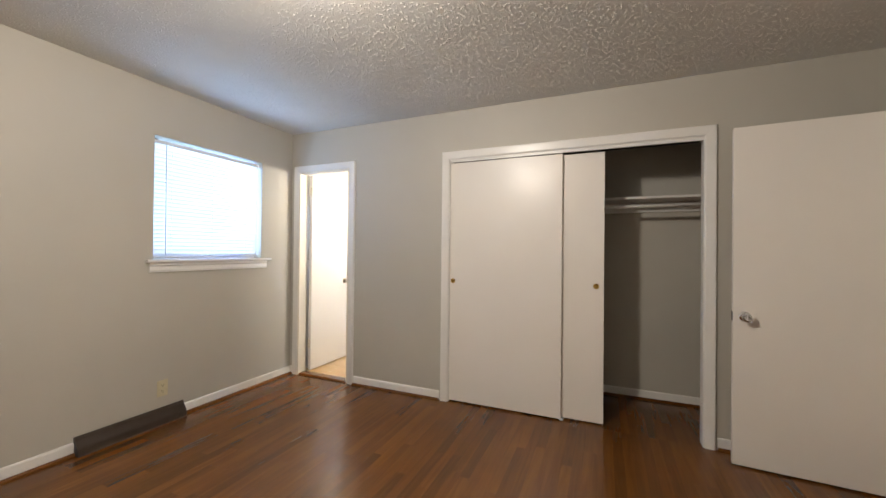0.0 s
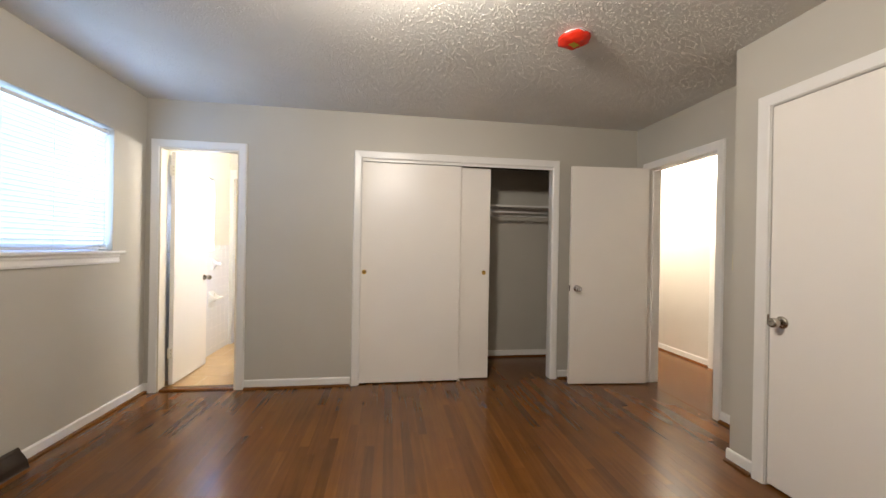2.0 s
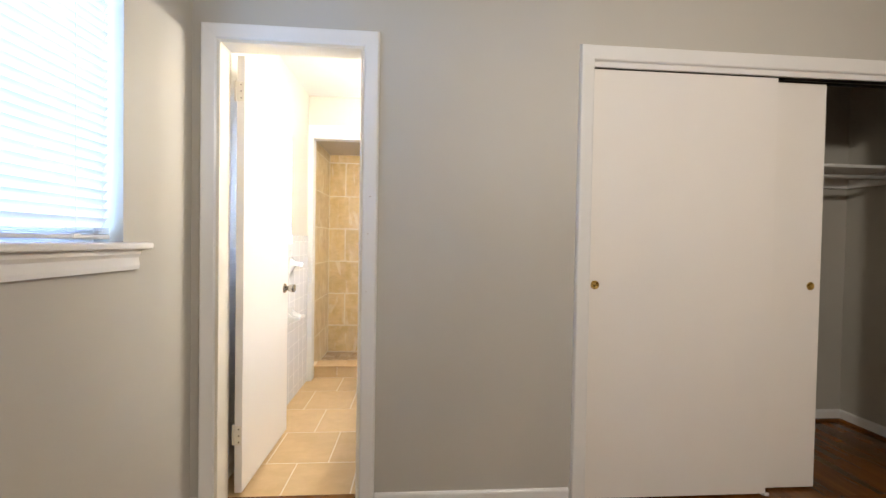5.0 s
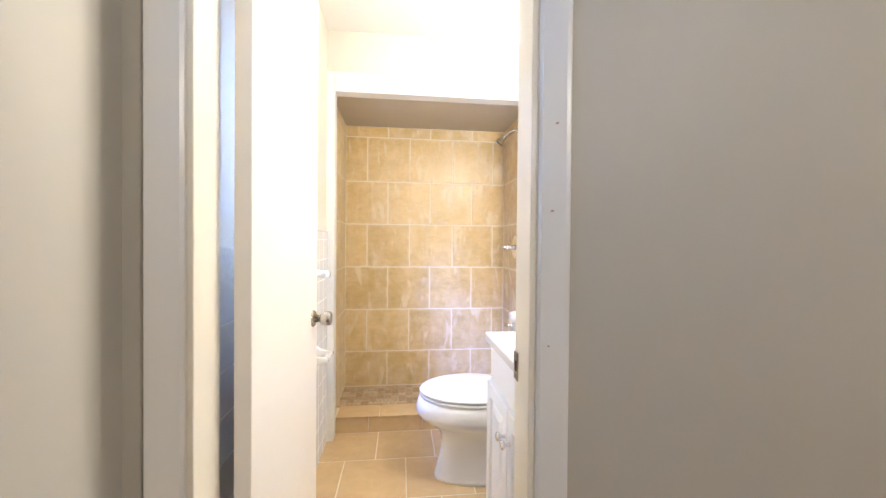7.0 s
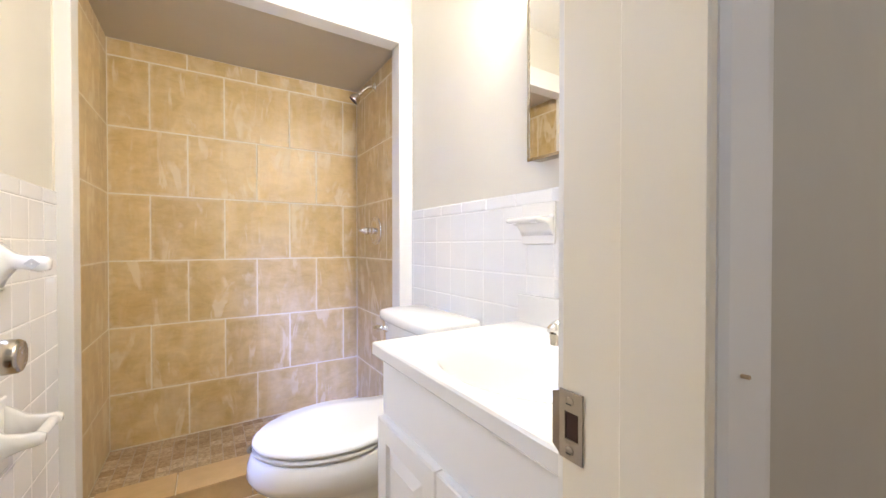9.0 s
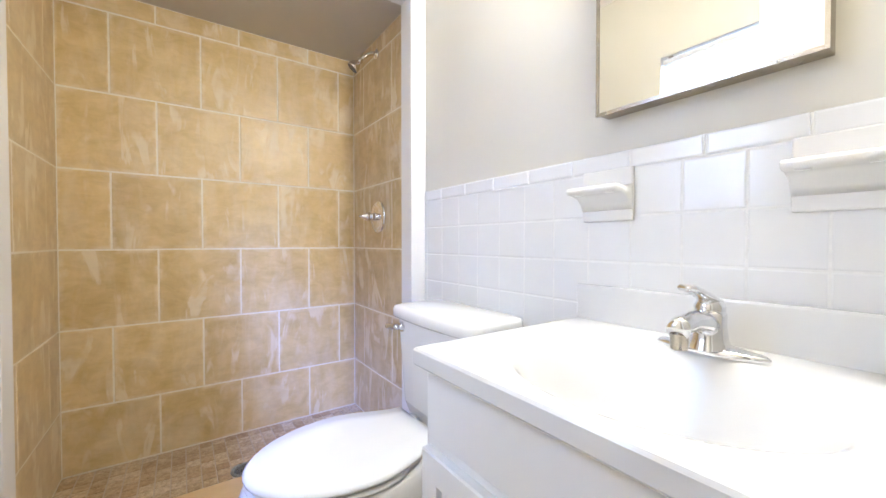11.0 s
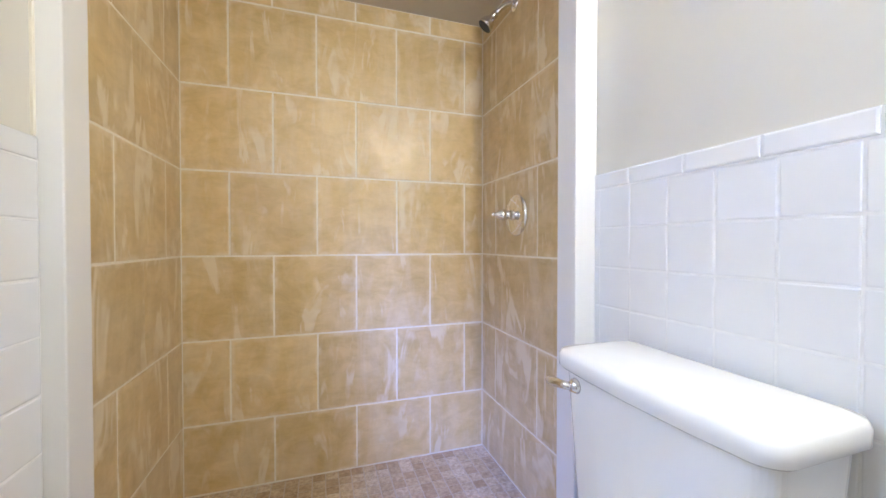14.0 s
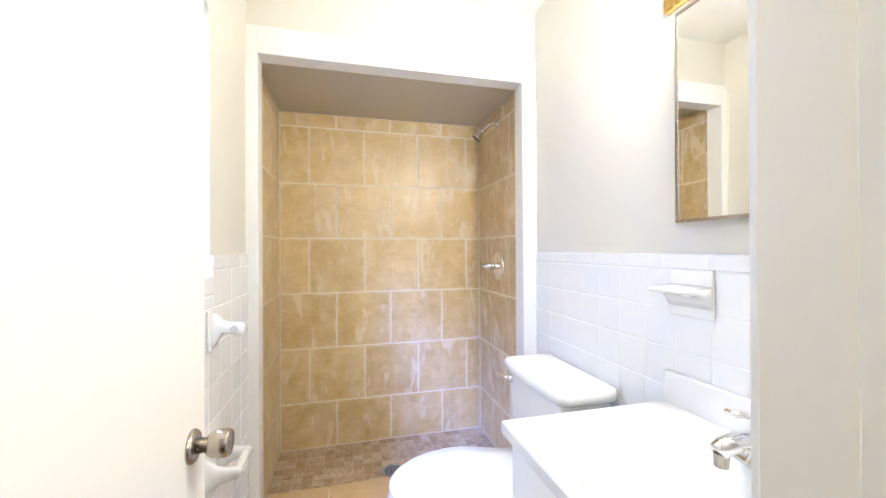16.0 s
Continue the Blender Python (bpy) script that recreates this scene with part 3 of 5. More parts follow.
for piece, a, b in (("side_board", (-0.006, BY1 - 0.017, 0.0), (sx0 + 0.002, BY1 - 0.0005, sz + 0.112)),
                    ("side_board", (sx1 - 0.002, BY1 - 0.017, 0.0), (1.287, BY1 - 0.0005, sz + 0.112)),
                    ("head_board", (sx0 + 0.0025, BY1 - 0.0165, sz - 0.002), (sx1 - 0.0025, BY1 - 0.0005, sz + 0.112))):
    part(piece, rbox(a, b, 0.003, 2), TRIM, sh)

# baseboards with stained shoe mouldings
BASE = ((0.0, 0.006), (0.0, 0.079), (0.006, 0.079), (0.0105, 0.073), (0.012, 0.066), (0.012, 0.006))
QUARTER = ((0.0125, 0.0), (0.0125, 0.019), (0.018, 0.0182), (0.024, 0.0155), (0.0285, 0.010), (0.0300, 0.0))
N, E, W, S = Vector((0, -1, 0)), Vector((-1, 0, 0)), Vector((1, 0, 0)), Vector((0, 1, 0))
for a, b, out in (((XL, -1.071, 0), (XL, -0.0125, 0), W), ((XL, SOUTH, 0), (XL, -1.715, 0), W), ((XL, 0, 0), (DOOR_B[0] - 0.070, 0, 0), N),
                  ((DOOR_B[1] + 0.071, 0, 0), (CLOSET[0] - 0.0800, 0, 0), N), ((CLOSET[1] + 0.0800, 0, 0), (XR, 0, 0), N),
                  ((XR, BUMP_Y, 0), (XR, DOOR_E[0] - 0.071, 0), E), ((XR, DOOR_E[1] + 0.071, 0), (XR, -0.0125, 0), E),
                  ((BUMP_X, DOOR_C[1] + 0.071, 0), (BUMP_X, BUMP_Y + 0.012, 0), E), ((BUMP_X, SOUTH, 0), (BUMP_X, DOOR_C[0] - 0.071, 0), E),
                  ((BUMP_X, BUMP_Y, 0), (XR - 0.0125, BUMP_Y, 0), S),
                  ((1.62, 0.752, 0), (3.900, 0.752, 0), N), ((3.900, 0.079, 0), (3.900, 0.739, 0), E),
                  ((HX, DOOR_H[1] + 0.081, 0), (HX, 3.4, 0), E), ((HX, SOUTH, 0), (HX, DOOR_H[0] - 0.081, 0), E),
                  ((HX + 0.12, 2.34, 0), (8.75, 2.34, 0), N), ((8.75, -2.5, 0), (8.75, 2.327, 0), E)):
    tagged(mesh_object("baseboard", run(BASE, a, b, out), TRIM), "low white painted wooden baseboard", "baseboard", kind="structure")
    tagged(mesh_object("shoe_moulding", run(QUARTER, a, b, out), SHOE), "brown stained quarter-round shoe moulding", "moulding", kind="structure")

# thresholds
sill_t = thing("threshold", (0.378, 0.05, 0), "worn stained wooden threshold in the bathroom doorway", "threshold", kind="structure")
part("board", run(((0, 0.0), (0, 0.012), (0.03, 0.017), (0.085, 0.017), (0.10, 0.011), (0.10, 0.0)), (-0.306, 0.045, 0), (0.306, 0.045, 0), N), SHOE, sill_t)


# ---------------------------------------------------------------- doors
def knob_round(holder, place, axis, material, plate=0.032, reach=0.062, r=0.027):
    """A cylindrical door knob with its rose; axis: unit vector out of the door."""
    m = Matrix.Translation(place) @ Vector((0, 0, 1)).rotation_difference(Vector(axis)).to_matrix().to_4x4()
    k = part("knob", turned([(0, 0.004), (0.013, 0.006), (0.013, 0.022), (r * 0.80, 0.028), (r * 0.93, 0.034), (r, 0.046), (r * 0.97, reach - 0.004), (r * 0.86, reach), (r * 0.4, reach - 0.002), (0, reach - 0.003)], 28, m), material, holder, "brushed nickel knob", True)
    part("rose", turned([(0, 0), (plate, 0), (plate, 0.003), (plate * 0.86, 0.008), (0.014, 0.0095), (0, 0.0095)], 28, m), material, k, "", True)
    return k


def hinge(holder, place, label="painted over hinge"):
    x, y, z = place
    h = part("hinge", rbox((x - 0.001, y - 0.003, z - 0.044), (x + 0.030, y - 0.0005, z + 0.044), 0.0008, 1), JAMB, holder, label)
    part("knuckle", turned([(0, -0.046), (0.0055, -0.044), (0.0055, 0.044), (0.004, 0.049), (0, 0.050)], 10, Matrix.Translation((x - 0.008, y + 0.003, z))), JAMB, h)
    for dz in (-0.03, 0.0, 0.03):
        part("screw", turned([(0.004, 0), (0.004, 0.0012), (0, 0.0018)], 8, Matrix.Translation((x + 0.018, y - 0.003, z + dz)) @ pose(0, 0, 0, 90)), NICKEL, h)


# bathroom door, open into the bathroom
d = thing("door_1", (0, 0, 0), "white painted flush bathroom door standing open", "door", kind="structure")
part("leaf", rbox((0.0910, 0.110, 0.022), (0.1255, 0.708, 2.034), 0.0015, 1), DOOR, d)
knob_round(d, (0.1255, 0.645, 0.908), (1, 0, 0), NICKEL, 0.029, 0.062, 0.0245)
knob_round(d, (0.0910, 0.645, 0.908), (-1, 0, 0), NICKEL, 0.029, 0.062, 0.0245)
for z in (1.872, 0.290):
    hinge(d, (0.0920, 0.110, z))

# strike plate on the bathroom jamb
st = thing("strike_plate", (DOOR_B[1], 0.096, 0.907), "brushed steel strike plate on the door jamb", "strike plate", kind="structure")
bm = boxes(((-0.002, -0.011, -0.030), (-0.0003, -0.007, 0.030)), ((-0.002, 0.007, -0.030), (-0.0003, 0.013, 0.030)),
           ((-0.002, -0.007, -0.030), (-0.0003, 0.007, -0.012)), ((-0.002, -0.007, 0.012), (-0.0003, 0.007, 0.030)))
part("plate", bm, WORNSTEEL, st)
part("lip", loft([[(-0.002, 0.013, z * s), (-0.0003, 0.013, z * s), (0.0020, 0.022, z * s * 0.86), (0.0004, 0.023, z * s * 0.86)] for z, s in ((0.028, -1), (0.028, 1))]), WORNSTEEL, st, "bent strike lip")
# near-black block in the opening: the hole's shade is put into its colour
part("latch_hole", boxes(((-0.0012, -0.0068, -0.0118), (-0.0001, 0.0068, 0.0118))), flat("latch_hole_shade", (0.035, 0.012, 0.006), 0.8), st, "dark insert for the shade in the latch hole")
for dz in (-0.0215, 0.0215):
    s = part("screw", turned([(0.0042, 0), (0.0042, 0.0006), (0.002, 0.0014), (0, 0.0014)], 12, Matrix.Translation((-0.002, 0.002, dz)) @ pose(0, 0, 0, 0, -90)), WORNSTEEL, st)
    part("screw_slot", boxes(((-0.0037, -0.0006, dz - 0.0026), (-0.0033, 0.0046, dz - 0.0014))), DARKGREY, s, "dark slot")

# hall door, swung open in front of the closet wall
d = thing("door_2", (4.428, -0.236, 0), "white painted flush hall door standing open", "door", kind="structure", turn=-4.0)
part("leaf", rbox((-0.806, 0.0, 0.010), (-0.060, 0.035, 2.022), 0.0015, 1), DOOR, d)
knob_round(d, (-0.746, 0.0, 0.893), (0, -1, 0), CHROME)
knob_round(d, (-0.746, 0.035, 0.893), (0, 1, 0), CHROME)
part("latch_plate", rbox((-0.8072, 0.006, 0.865), (-0.8055, 0.029, 0.921), 0.001, 1), DARKMETAL, d, "dark latch plate")
part("latch_bolt", rbox((-0.816, 0.011, 0.886), (-0.8072, 0.024, 0.900), 0.002, 1), CHROME, d)
for z in (1.83, 0.22):
    part("hinge", turned([(0, -0.045), (0.006, -0.043), (0.006, 0.043), (0, 0.045)], 10, Matrix.Translation((-0.053, 0.030, z))), JAMB, d)

# shut door of the projecting closet
d = thing("door_3", (BUMP_X + 0.004, 0, 0), "white painted flush closet door, shut", "door", kind="structure")
part("leaf", rbox((0.0, DOOR_C[0] + 0.003, 0.014), (0.035, DOOR_C[1] - 0.003, DOOR_C[2] - 0.004), 0.0015, 1), DOOR, d)
knob_round(d, (0.0, DOOR_C[1] - 0.066, 0.885), (-1, 0, 0), NICKEL, 0.033, 0.064, 0.0255)
part("strike_lip", rbox((-0.012, DOOR_C[1] - 0.004, 0.862), (-0.002, DOOR_C[1] + 0.004, 0.918), 0.002, 1), NICKEL, d, "bent steel strike lip")

for nm, x0, y0 in (("strike_plate", 4.437, DOOR_E[0]), ("strike_plate", HX + 0.03, DOOR_H[1])):
    sgn = 1 if y0 < -0.5 else -1
    st = thing(nm, (x0 - 0.02, y0, 0.893), "dull steel strike plate on the door jamb", "strike plate", kind="structure")
    part("plate", boxes(((-0.014, 0.0003 * sgn, -0.029), (0.014, 0.0022 * sgn, 0.029))), DARKMETAL, st)


# sliding closet doors with cup pulls
def slider(x0, x1, y0, pull_x, label):
    s = thing("sliding_closet_door", ((x0 + x1) / 2, y0, 0), label, "closet door", "sliding closet doors")
    w = (x1 - x0) / 2
    part("leaf", rbox((-w, 0, 0.012), (w, 0.033, 2.008), 0.002, 1), DOOR, s)
    m = Matrix.Translation((pull_x - (x0 + x1) / 2, -0.0002, 1.016)) @ pose(0, 0, 0, 90)
    p = part("finger_pull", turned([(0, -0.0002), (0.019, 0.0), (0.0205, 0.002), (0.019, 0.0036), (0.016, 0.003), (0.012, 0.0012), (0, 0.0008)], 24, m), BRASS, s, "round aged brass finger pull", True)
    part("pull_centre", turned([(0.0, 0.001), (0.009, 0.0012), (0.006, 0.0035), (0, 0.0042)], 20, m), BRASS, p, "", True)
    return s


slider(1.7125, 2.620, 0.012, 1.743, "white painted flush sliding door in front, shut")
slider(2.010, 2.914, 0.052, 2.860, "white painted flush sliding door behind, half open")
track = thing("closet_track", (2.612, 0.06, 2.019), "painted sliding door track behind a white fascia", "door track")
part("fascia", boxes(((-0.899, -0.062, -0.007), (0.899, -0.052, 0.0145))), TRIM, track)
part("channel", boxes(((-0.888, -0.046, 0.000), (0.889, -0.042, 0.0145)), ((-0.888, -0.010, 0.000), (0.889, -0.007, 0.0145)), ((-0.888, 0.030, 0.000), (0.889, 0.034, 0.0145))), DARKMETAL, track, "dark metal channel")
guide = thing("floor_guide", (2.622, 0.047, 0), "small white plastic floor guide for sliding doors", "door guide")
part("base", rbox((-0.012, -0.030, 0.0003), (0.016, 0.030, 0.004), 0.001, 1), WHITEPLASTIC, guide)
part("fin", rbox((-0.010, -0.0345, 0.004), (0.012, -0.0405, 0.018), 0.001, 1), WHITEPLASTIC, guide)

# closet shelf and rod
shelf = thing("closet_shelf", (2.75, 0.60, 1.682), "white painted closet shelf on wall cleats", "shelf")
part("board", rbox((-1.128, -0.150, 0.018), (1.147, 0.150, 0.037), 0.002, 1), TRIM, shelf)
part("back_cleat", rbox((-1.128, 0.132, -0.064), (1.130, 0.150, 0.0175), 0.002, 1), TRIM, shelf)
part("side_cleat", rbox((1.1315, -0.150, -0.064), (1.1485, 0.150, 0.0175), 0.002, 1), TRIM, shelf)
rod = thing("closet_rod", (2.75, 0.44, 1.640), "white painted wooden hanging rod under the shelf", "closet rod")
part("pole", tube([(-1.127, 0, 0), (1.145, 0, 0)], 0.0135, 14), TRIM, rod, smooth=True)
part("socket", turned([(0, 0), (0.024, 0), (0.024, 0.006), (0.016, 0.010), (0, 0.010)], 18, Matrix.Translation((1.1495, 0, 0)) @ pose(0, 0, 0, 0, -90)), WHITEPLASTIC, rod)


# ---------------------------------------------------------------- windows and blinds
def window_set(name, y0, y1, z0, z1, label, face):
    w = thing(name, (face - 0.112, (y0 + y1) / 2, z0), label, "window", kind="structure")
    hw, h = (y1 - y0) / 2, z1 - z0
    fr = part("window_frame", boxes(((-0.02, -hw, 0), (0.02, -hw + 0.045, h)), ((-0.02, hw - 0.045, 0), (0.02, hw, h)), ((-0.02, -hw + 0.045, 0), (0.02, hw - 0.045, 0.045)),
                                    ((-0.02, -hw + 0.045, h - 0.045), (0.02, hw - 0.045, h)), ((-0.012, -hw + 0.045, h / 2 - 0.018), (0.018, hw - 0.045, h / 2 + 0.018))), TRIM, w)
    for a, b in ((0.045, h / 2 - 0.018), (h / 2 + 0.018, h - 0.045)):
        p = part("pane", boxes(((-0.002, -hw + 0.045, a), (0.002, hw - 0.045, b))), GLASS, w)
        p.visible_shadow = False
    return w


def mini_blind(x, y0, y1, z_top, z_bot, slats, tilt, label, deep=0.0125):
    b = thing("window_blind", (x, (y0 + y1) / 2, z_bot), label, "window blind")
    hw, h = (y1 - y0) / 2, z_top - z_bot
    part("headrail", rbox((-0.016, -hw, h - 0.027), (0.016, hw, h - 0.002), 0.003, 2, 1), RAIL, b)
    part("bottom_rail", rbox((-0.013, -hw + 0.004, 0.003), (0.013, hw - 0.004, 0.017), 0.004, 2, 1), RAIL, b)
    sec = [(u * deep, 0.0024 * (1 - u * u)) for u in (-1.0, -0.55, 0.0, 0.55, 1.0)]
    ca, sa = math.cos(tilt), math.sin(tilt)
    me = None
    base = 0.044
    step = (h - 0.027 - base) / slats
    for k in range(5):
        bm = bmesh.new()
        ends = [[bm.verts.new((u, q, 0.0200 + 0.0042 * k + v)) for u, v in sec] for q in (-hw + 0.006, hw - 0.006)]
        for q in range(4):
            bm.faces.new((ends[0][q], ends[0][q + 1], ends[1][q + 1], ends[1][q]))
        part("slat", bm, SLAT, b, "slat stacked flat on the bottom rail", True)
    for k in range(slats):
        z = base + step * (k + 0.35)
        if me is None:
            ring = [(u * ca - v * sa, u * sa + v * ca) for u, v in sec]
            bm = bmesh.new()
            ends = [[bm.verts.new((u, s, v)) for u, v in ring] for s in (-hw + 0.006, hw - 0.006)]
            for q in range(4):
                bm.faces.new((ends[0][q], ends[0][q + 1], ends[1][q + 1], ends[1][q]))
            first = part("slat", bm, SLAT, b, "", True)
            me = first.data
            first.location = (0, 0, z)
        else:
            o = new("slat", me)
            o.parent, o.location = b, (0, 0, z)
    for s in (-hw * 0.72, 0.0, hw * 0.72):
        part("ladder_cord", boxes(((0.0128, s - 0.0007, 0.01), (0.0140, s + 0.0007, h - 0.02)), ((-0.0140, s - 0.0007, 0.01), (-0.0128, s + 0.0007, h - 0.02))), RAIL, b)
        part("rail_clip", rbox((0.0125, s - 0.010, 0.004), (0.0155, s + 0.010, 0.019), 0.001, 1), WHITEPLASTIC, b)
    for s in (-hw + 0.012, hw - 0.035):
        part("bracket", rbox((-0.018, s - 0.010, h - 0.002), (0.018, s + 0.010, h + 0.006), 0.001, 1), NICKEL, b, "small metal headrail bracket")
    return b, hw, h


window_set("window_1", *WIN, "white framed bedroom window behind a blind", XL)
b, hw, h = mini_blind(XL - 0.036, WIN[0] + 0.012, WIN[1] - 0.020, WIN[3] - 0.024, WIN[2] + 0.006, 27, 1.02, "closed white mini blind in the bedroom window", 0.0175)
part("tilt_wand", tube([(0.026, -hw + 0.075, h - 0.03), (0.028, -hw + 0.078, 0.028)], 0.0035, 8), DARKWAND, b, "clear grey tilt wand")
sl = thing("window_sill", (XL, (WIN[0] + WIN[1]) / 2, WIN[2]), "white painted wooden window stool with moulded apron", "window sill", kind="structure")
part("stool", rbox((-0.090, -0.4595, -0.024), (0.0, 0.4595, -0.0005), 0.001, 1), TRIM, sl)
part("nosing", rbox((0.0, -0.508, -0.024), (0.034, 0.552, -0.0005), 0.007, 3, 1), TRIM, sl)
part("apron", run(((0.0003, -0.092), (0.0003, -0.025), (0.016, -0.025), (0.017, -0.040), (0.010, -0.052), (0.013, -0.078), (0.011, -0.092)), (0, -0.486, 0), (0, 0.516, 0), (1, 0, 0)), TRIM, sl)

window_set("window_2", *BWIN, "white framed bathroom window behind a blind", 0)
mini_blind(-0.034, BWIN[0] + 0.010, BWIN[1] - 0.010, BWIN[3] - 0.010, BWIN[2] + 0.036, 34, -0.85, "open white mini blind in the bathroom window")
structure("window_lining", boxes(((-0.094, BWIN[1] + 0.0004, BWIN[2]), (-0.009, BWIN[1] + 0.003, BWIN[3]))), TRIM, "white window reveal", "window lining")


# ---------------------------------------------------------------- small bedroom things
o = thing("wall_outlet", (XL, -1.216, 0.245), "ivory duplex outlet plate low on the wall", "outlet")
part("plate", rbox((0.0003, -0.036, -0.058), (0.006, 0.036, 0.058), 0.003, 2), IVORY, o)
for dz in (-0.021, 0.021):
    s = part("socket", rbox((0.006, -0.016, dz - 0.015), (0.0085, 0.016, dz + 0.015), 0.003, 2), IVORY, o)
    for dy in (-0.006, 0.006):
        part("slot", boxes(((0.0083, dy - 0.0012, dz - 0.002), (0.0088, dy + 0.0012, dz + 0.008))), DARKGREY, s, "dark slot")
    part("ground_hole", boxes(((0.0083, -0.0022, dz - 0.010), (0.0088, 0.0022, dz - 0.006))), DARKGREY, s, "dark slot")

v = thing("baseboard_register", (XL, -1.393, 0), "dark brown metal baseboard heating register", "floor register")
sec = ((0.0003, 0.0), (0.0003, 0.108), (0.010, 0.108), (0.016, 0.100), (0.020, 0.088), (0.046, 0.052), (0.052, 0.040), (0.060, 0.008), (0.066, 0.0))
part("housing", run(sec, (0, -0.318, 0), (0, 0.318, 0), (1, 0, 0)), REGISTER, v)
lou = boxes(((0, -0.0022, 0), (0.0035, 0.0022, 0.034)))
first = part("louvre", lou, REGISTER, v)
first.matrix_basis = pose(0.0215, -0.295, 0.086, 0, 146, 0)
for k in range(1, 50):
    c = new("louvre", first.data)
    c.parent = v
    c.matrix_basis = pose(0.0215, -0.295 + k * 0.0120, 0.086, 0, 146, 0)
for s in (-0.3195, 0.3195):
    part("end_cap", run(sec, (0, s - 0.0012, 0), (0, s + 0.0012, 0), (1.03, 0, 0), Vector((0, 0, 1.015))), REGISTER, v)

s = thing("light_switch", (XR, -1.112, 1.176), "ivory single toggle light switch plate", "light switch")
part("plate", rbox((-0.006, -0.037, -0.058), (-0.0003, 0.037, 0.058), 0.003, 2), IVORY, s)
part("toggle", rbox((-0.016, -0.0045, -0.002), (-0.0055, 0.0045, 0.012), 0.002, 1), IVORY, s)
part("toggle_slot", boxes(((-0.0064, -0.006, -0.013), (-0.0058, 0.006, 0.013))), DARKGREY, s, "dark slot")

sd = thing("smoke_detector", (2.962, -1.462, H), "round smoke detector in a red plastic dust cover", "smoke detector")
part("base", turned([(0, -0.0003), (0.070, -0.0003), (0.071, -0.008), (0.066, -0.012), (0, -0.012)], 32), WHITEPLASTIC, sd, "white base rim", True)
rng = random.Random(5)
cover = turned([(0.076, -0.010), (0.087, -0.018), (0.086, -0.031), (0.074, -0.036), (0.066, -0.044), (0.046, -0.0485), (0.020, -0.050), (0.0, -0.050)], 36)
for q in cover.verts:
    rr = math.hypot(q.co.x, q.co.y)
    a = math.atan2(q.co.y, q.co.x)
    q.co.z += 0.0026 * math.sin(5 * a + 2 + 40 * rr) * (rr > 0.03) + rng.uniform(-0.0012, 0.0012)
    k = 1 + 0.030 * math.sin(6 * a) + 0.022 * math.sin(11 * a + 1) + rng.uniform(-0.01, 0.01)
    q.co.x *= k
    q.co.y *= k
part("dust_cover", cover, RED, sd, "crinkled red plastic cover", True)
part("label", rbox((-0.026, -0.018, -0.0536), (0.028, 0.018, -0.0526), 0.0004, 1), YELLOW, sd, "square yellow sticker").rotation_euler = (0, 0, 0.5)

th = thing("thermostat", (HX, 1.010, 1.455), "small white wall thermostat with a grey display", "thermostat")
part("housing", rbox((-0.024, -0.056, -0.044), (-0.0003, 0.056, 0.044), 0.004, 2), FIXTURE, th)
part("display", rbox((-0.0256, -0.004, -0.002), (-0.0238, 0.030, 0.030), 0.001, 1), DARKGREY, th, "dark grey display")

# the canopy across the hall is made up, to go with the added fill
for nm, x, y, z, lab in (("ceiling_light", 1.97, -2.20, H, "flush round ceiling light in the bedroom"), ("ceiling_light", 4.95, 0.75, H, "flush round ceiling light in the hall"),
                         ("ceiling_light", 6.9, 0.4, H, "added round ceiling light across the hall, unseen")):
    c = thing(nm, (x, y, z), lab, "ceiling light", "flush ceiling lights")
    part("canopy", turned([(0, -0.0003), (0.085, -0.0003), (0.085, -0.012), (0.05, -0.022), (0.018, -0.028), (0, -0.028)], 32), WHITEPLASTIC, c, "", True)

structure("caulk_joint", boxes(((-0.0078, 1.560, 1.238), (-0.0030, 1.5832, 2.12))), JAMB, "cream caulk between wall and shower casing", "caulk")


# ---------------------------------------------------------------- bathroom fixtures
def egg(front, wide, rear_w, rear_x, cx, z, n=20):
    """A toilet seat outline: half ellipse in front (towards -x), shoulders drawn in to a straight rear edge."""
    pts = [(cx + (front - cx) * math.sin(a), wide * math.cos(a), z) for a in (math.pi * k / n for k in range(n + 1))]
    back = []
    for k in range(1, 9):
        s = k / 8
        e = s * s * (3 - 2 * s)
        back.append((cx + (rear_x - cx) * s, wide + (rear_w - wide) * e))
    return [(x, y, z) for x, y in back[::-1]] + pts + [(x, -y, z) for x, y in back]


wc = thing("toilet", (1.05, 1.185, 0), "white porcelain toilet with the lid down", "toilet")
levels = [(-0.452, 0.124, 0.100, 0.10, -0.12, 0.0), (-0.448, 0.120, 0.098, 0.10, -0.12, 0.020), (-0.425, 0.110, 0.092, 0.09, -0.12, 0.10), (-0.409, 0.110, 0.092, 0.09, -0.13, 0.19),
          (-0.424, 0.126, 0.100, 0.08, -0.16, 0.238), (-0.480, 0.160, 0.112, 0.06, -0.21, 0.282), (-0.526, 0.186, 0.125, 0.03, -0.24, 0.315), (-0.542, 0.193, 0.130, 0.02, -0.25, 0.342),
          (-0.541, 0.193, 0.130, 0.02, -0.25, 0.372), (-0.530, 0.189, 0.130, 0.02, -0.25, 0.402), (-0.518, 0.181, 0.126, 0.015, -0.25, 0.410)]
part("bowl", loft([egg(*q) for q in levels]), PORCELAIN, wc, smooth=True)
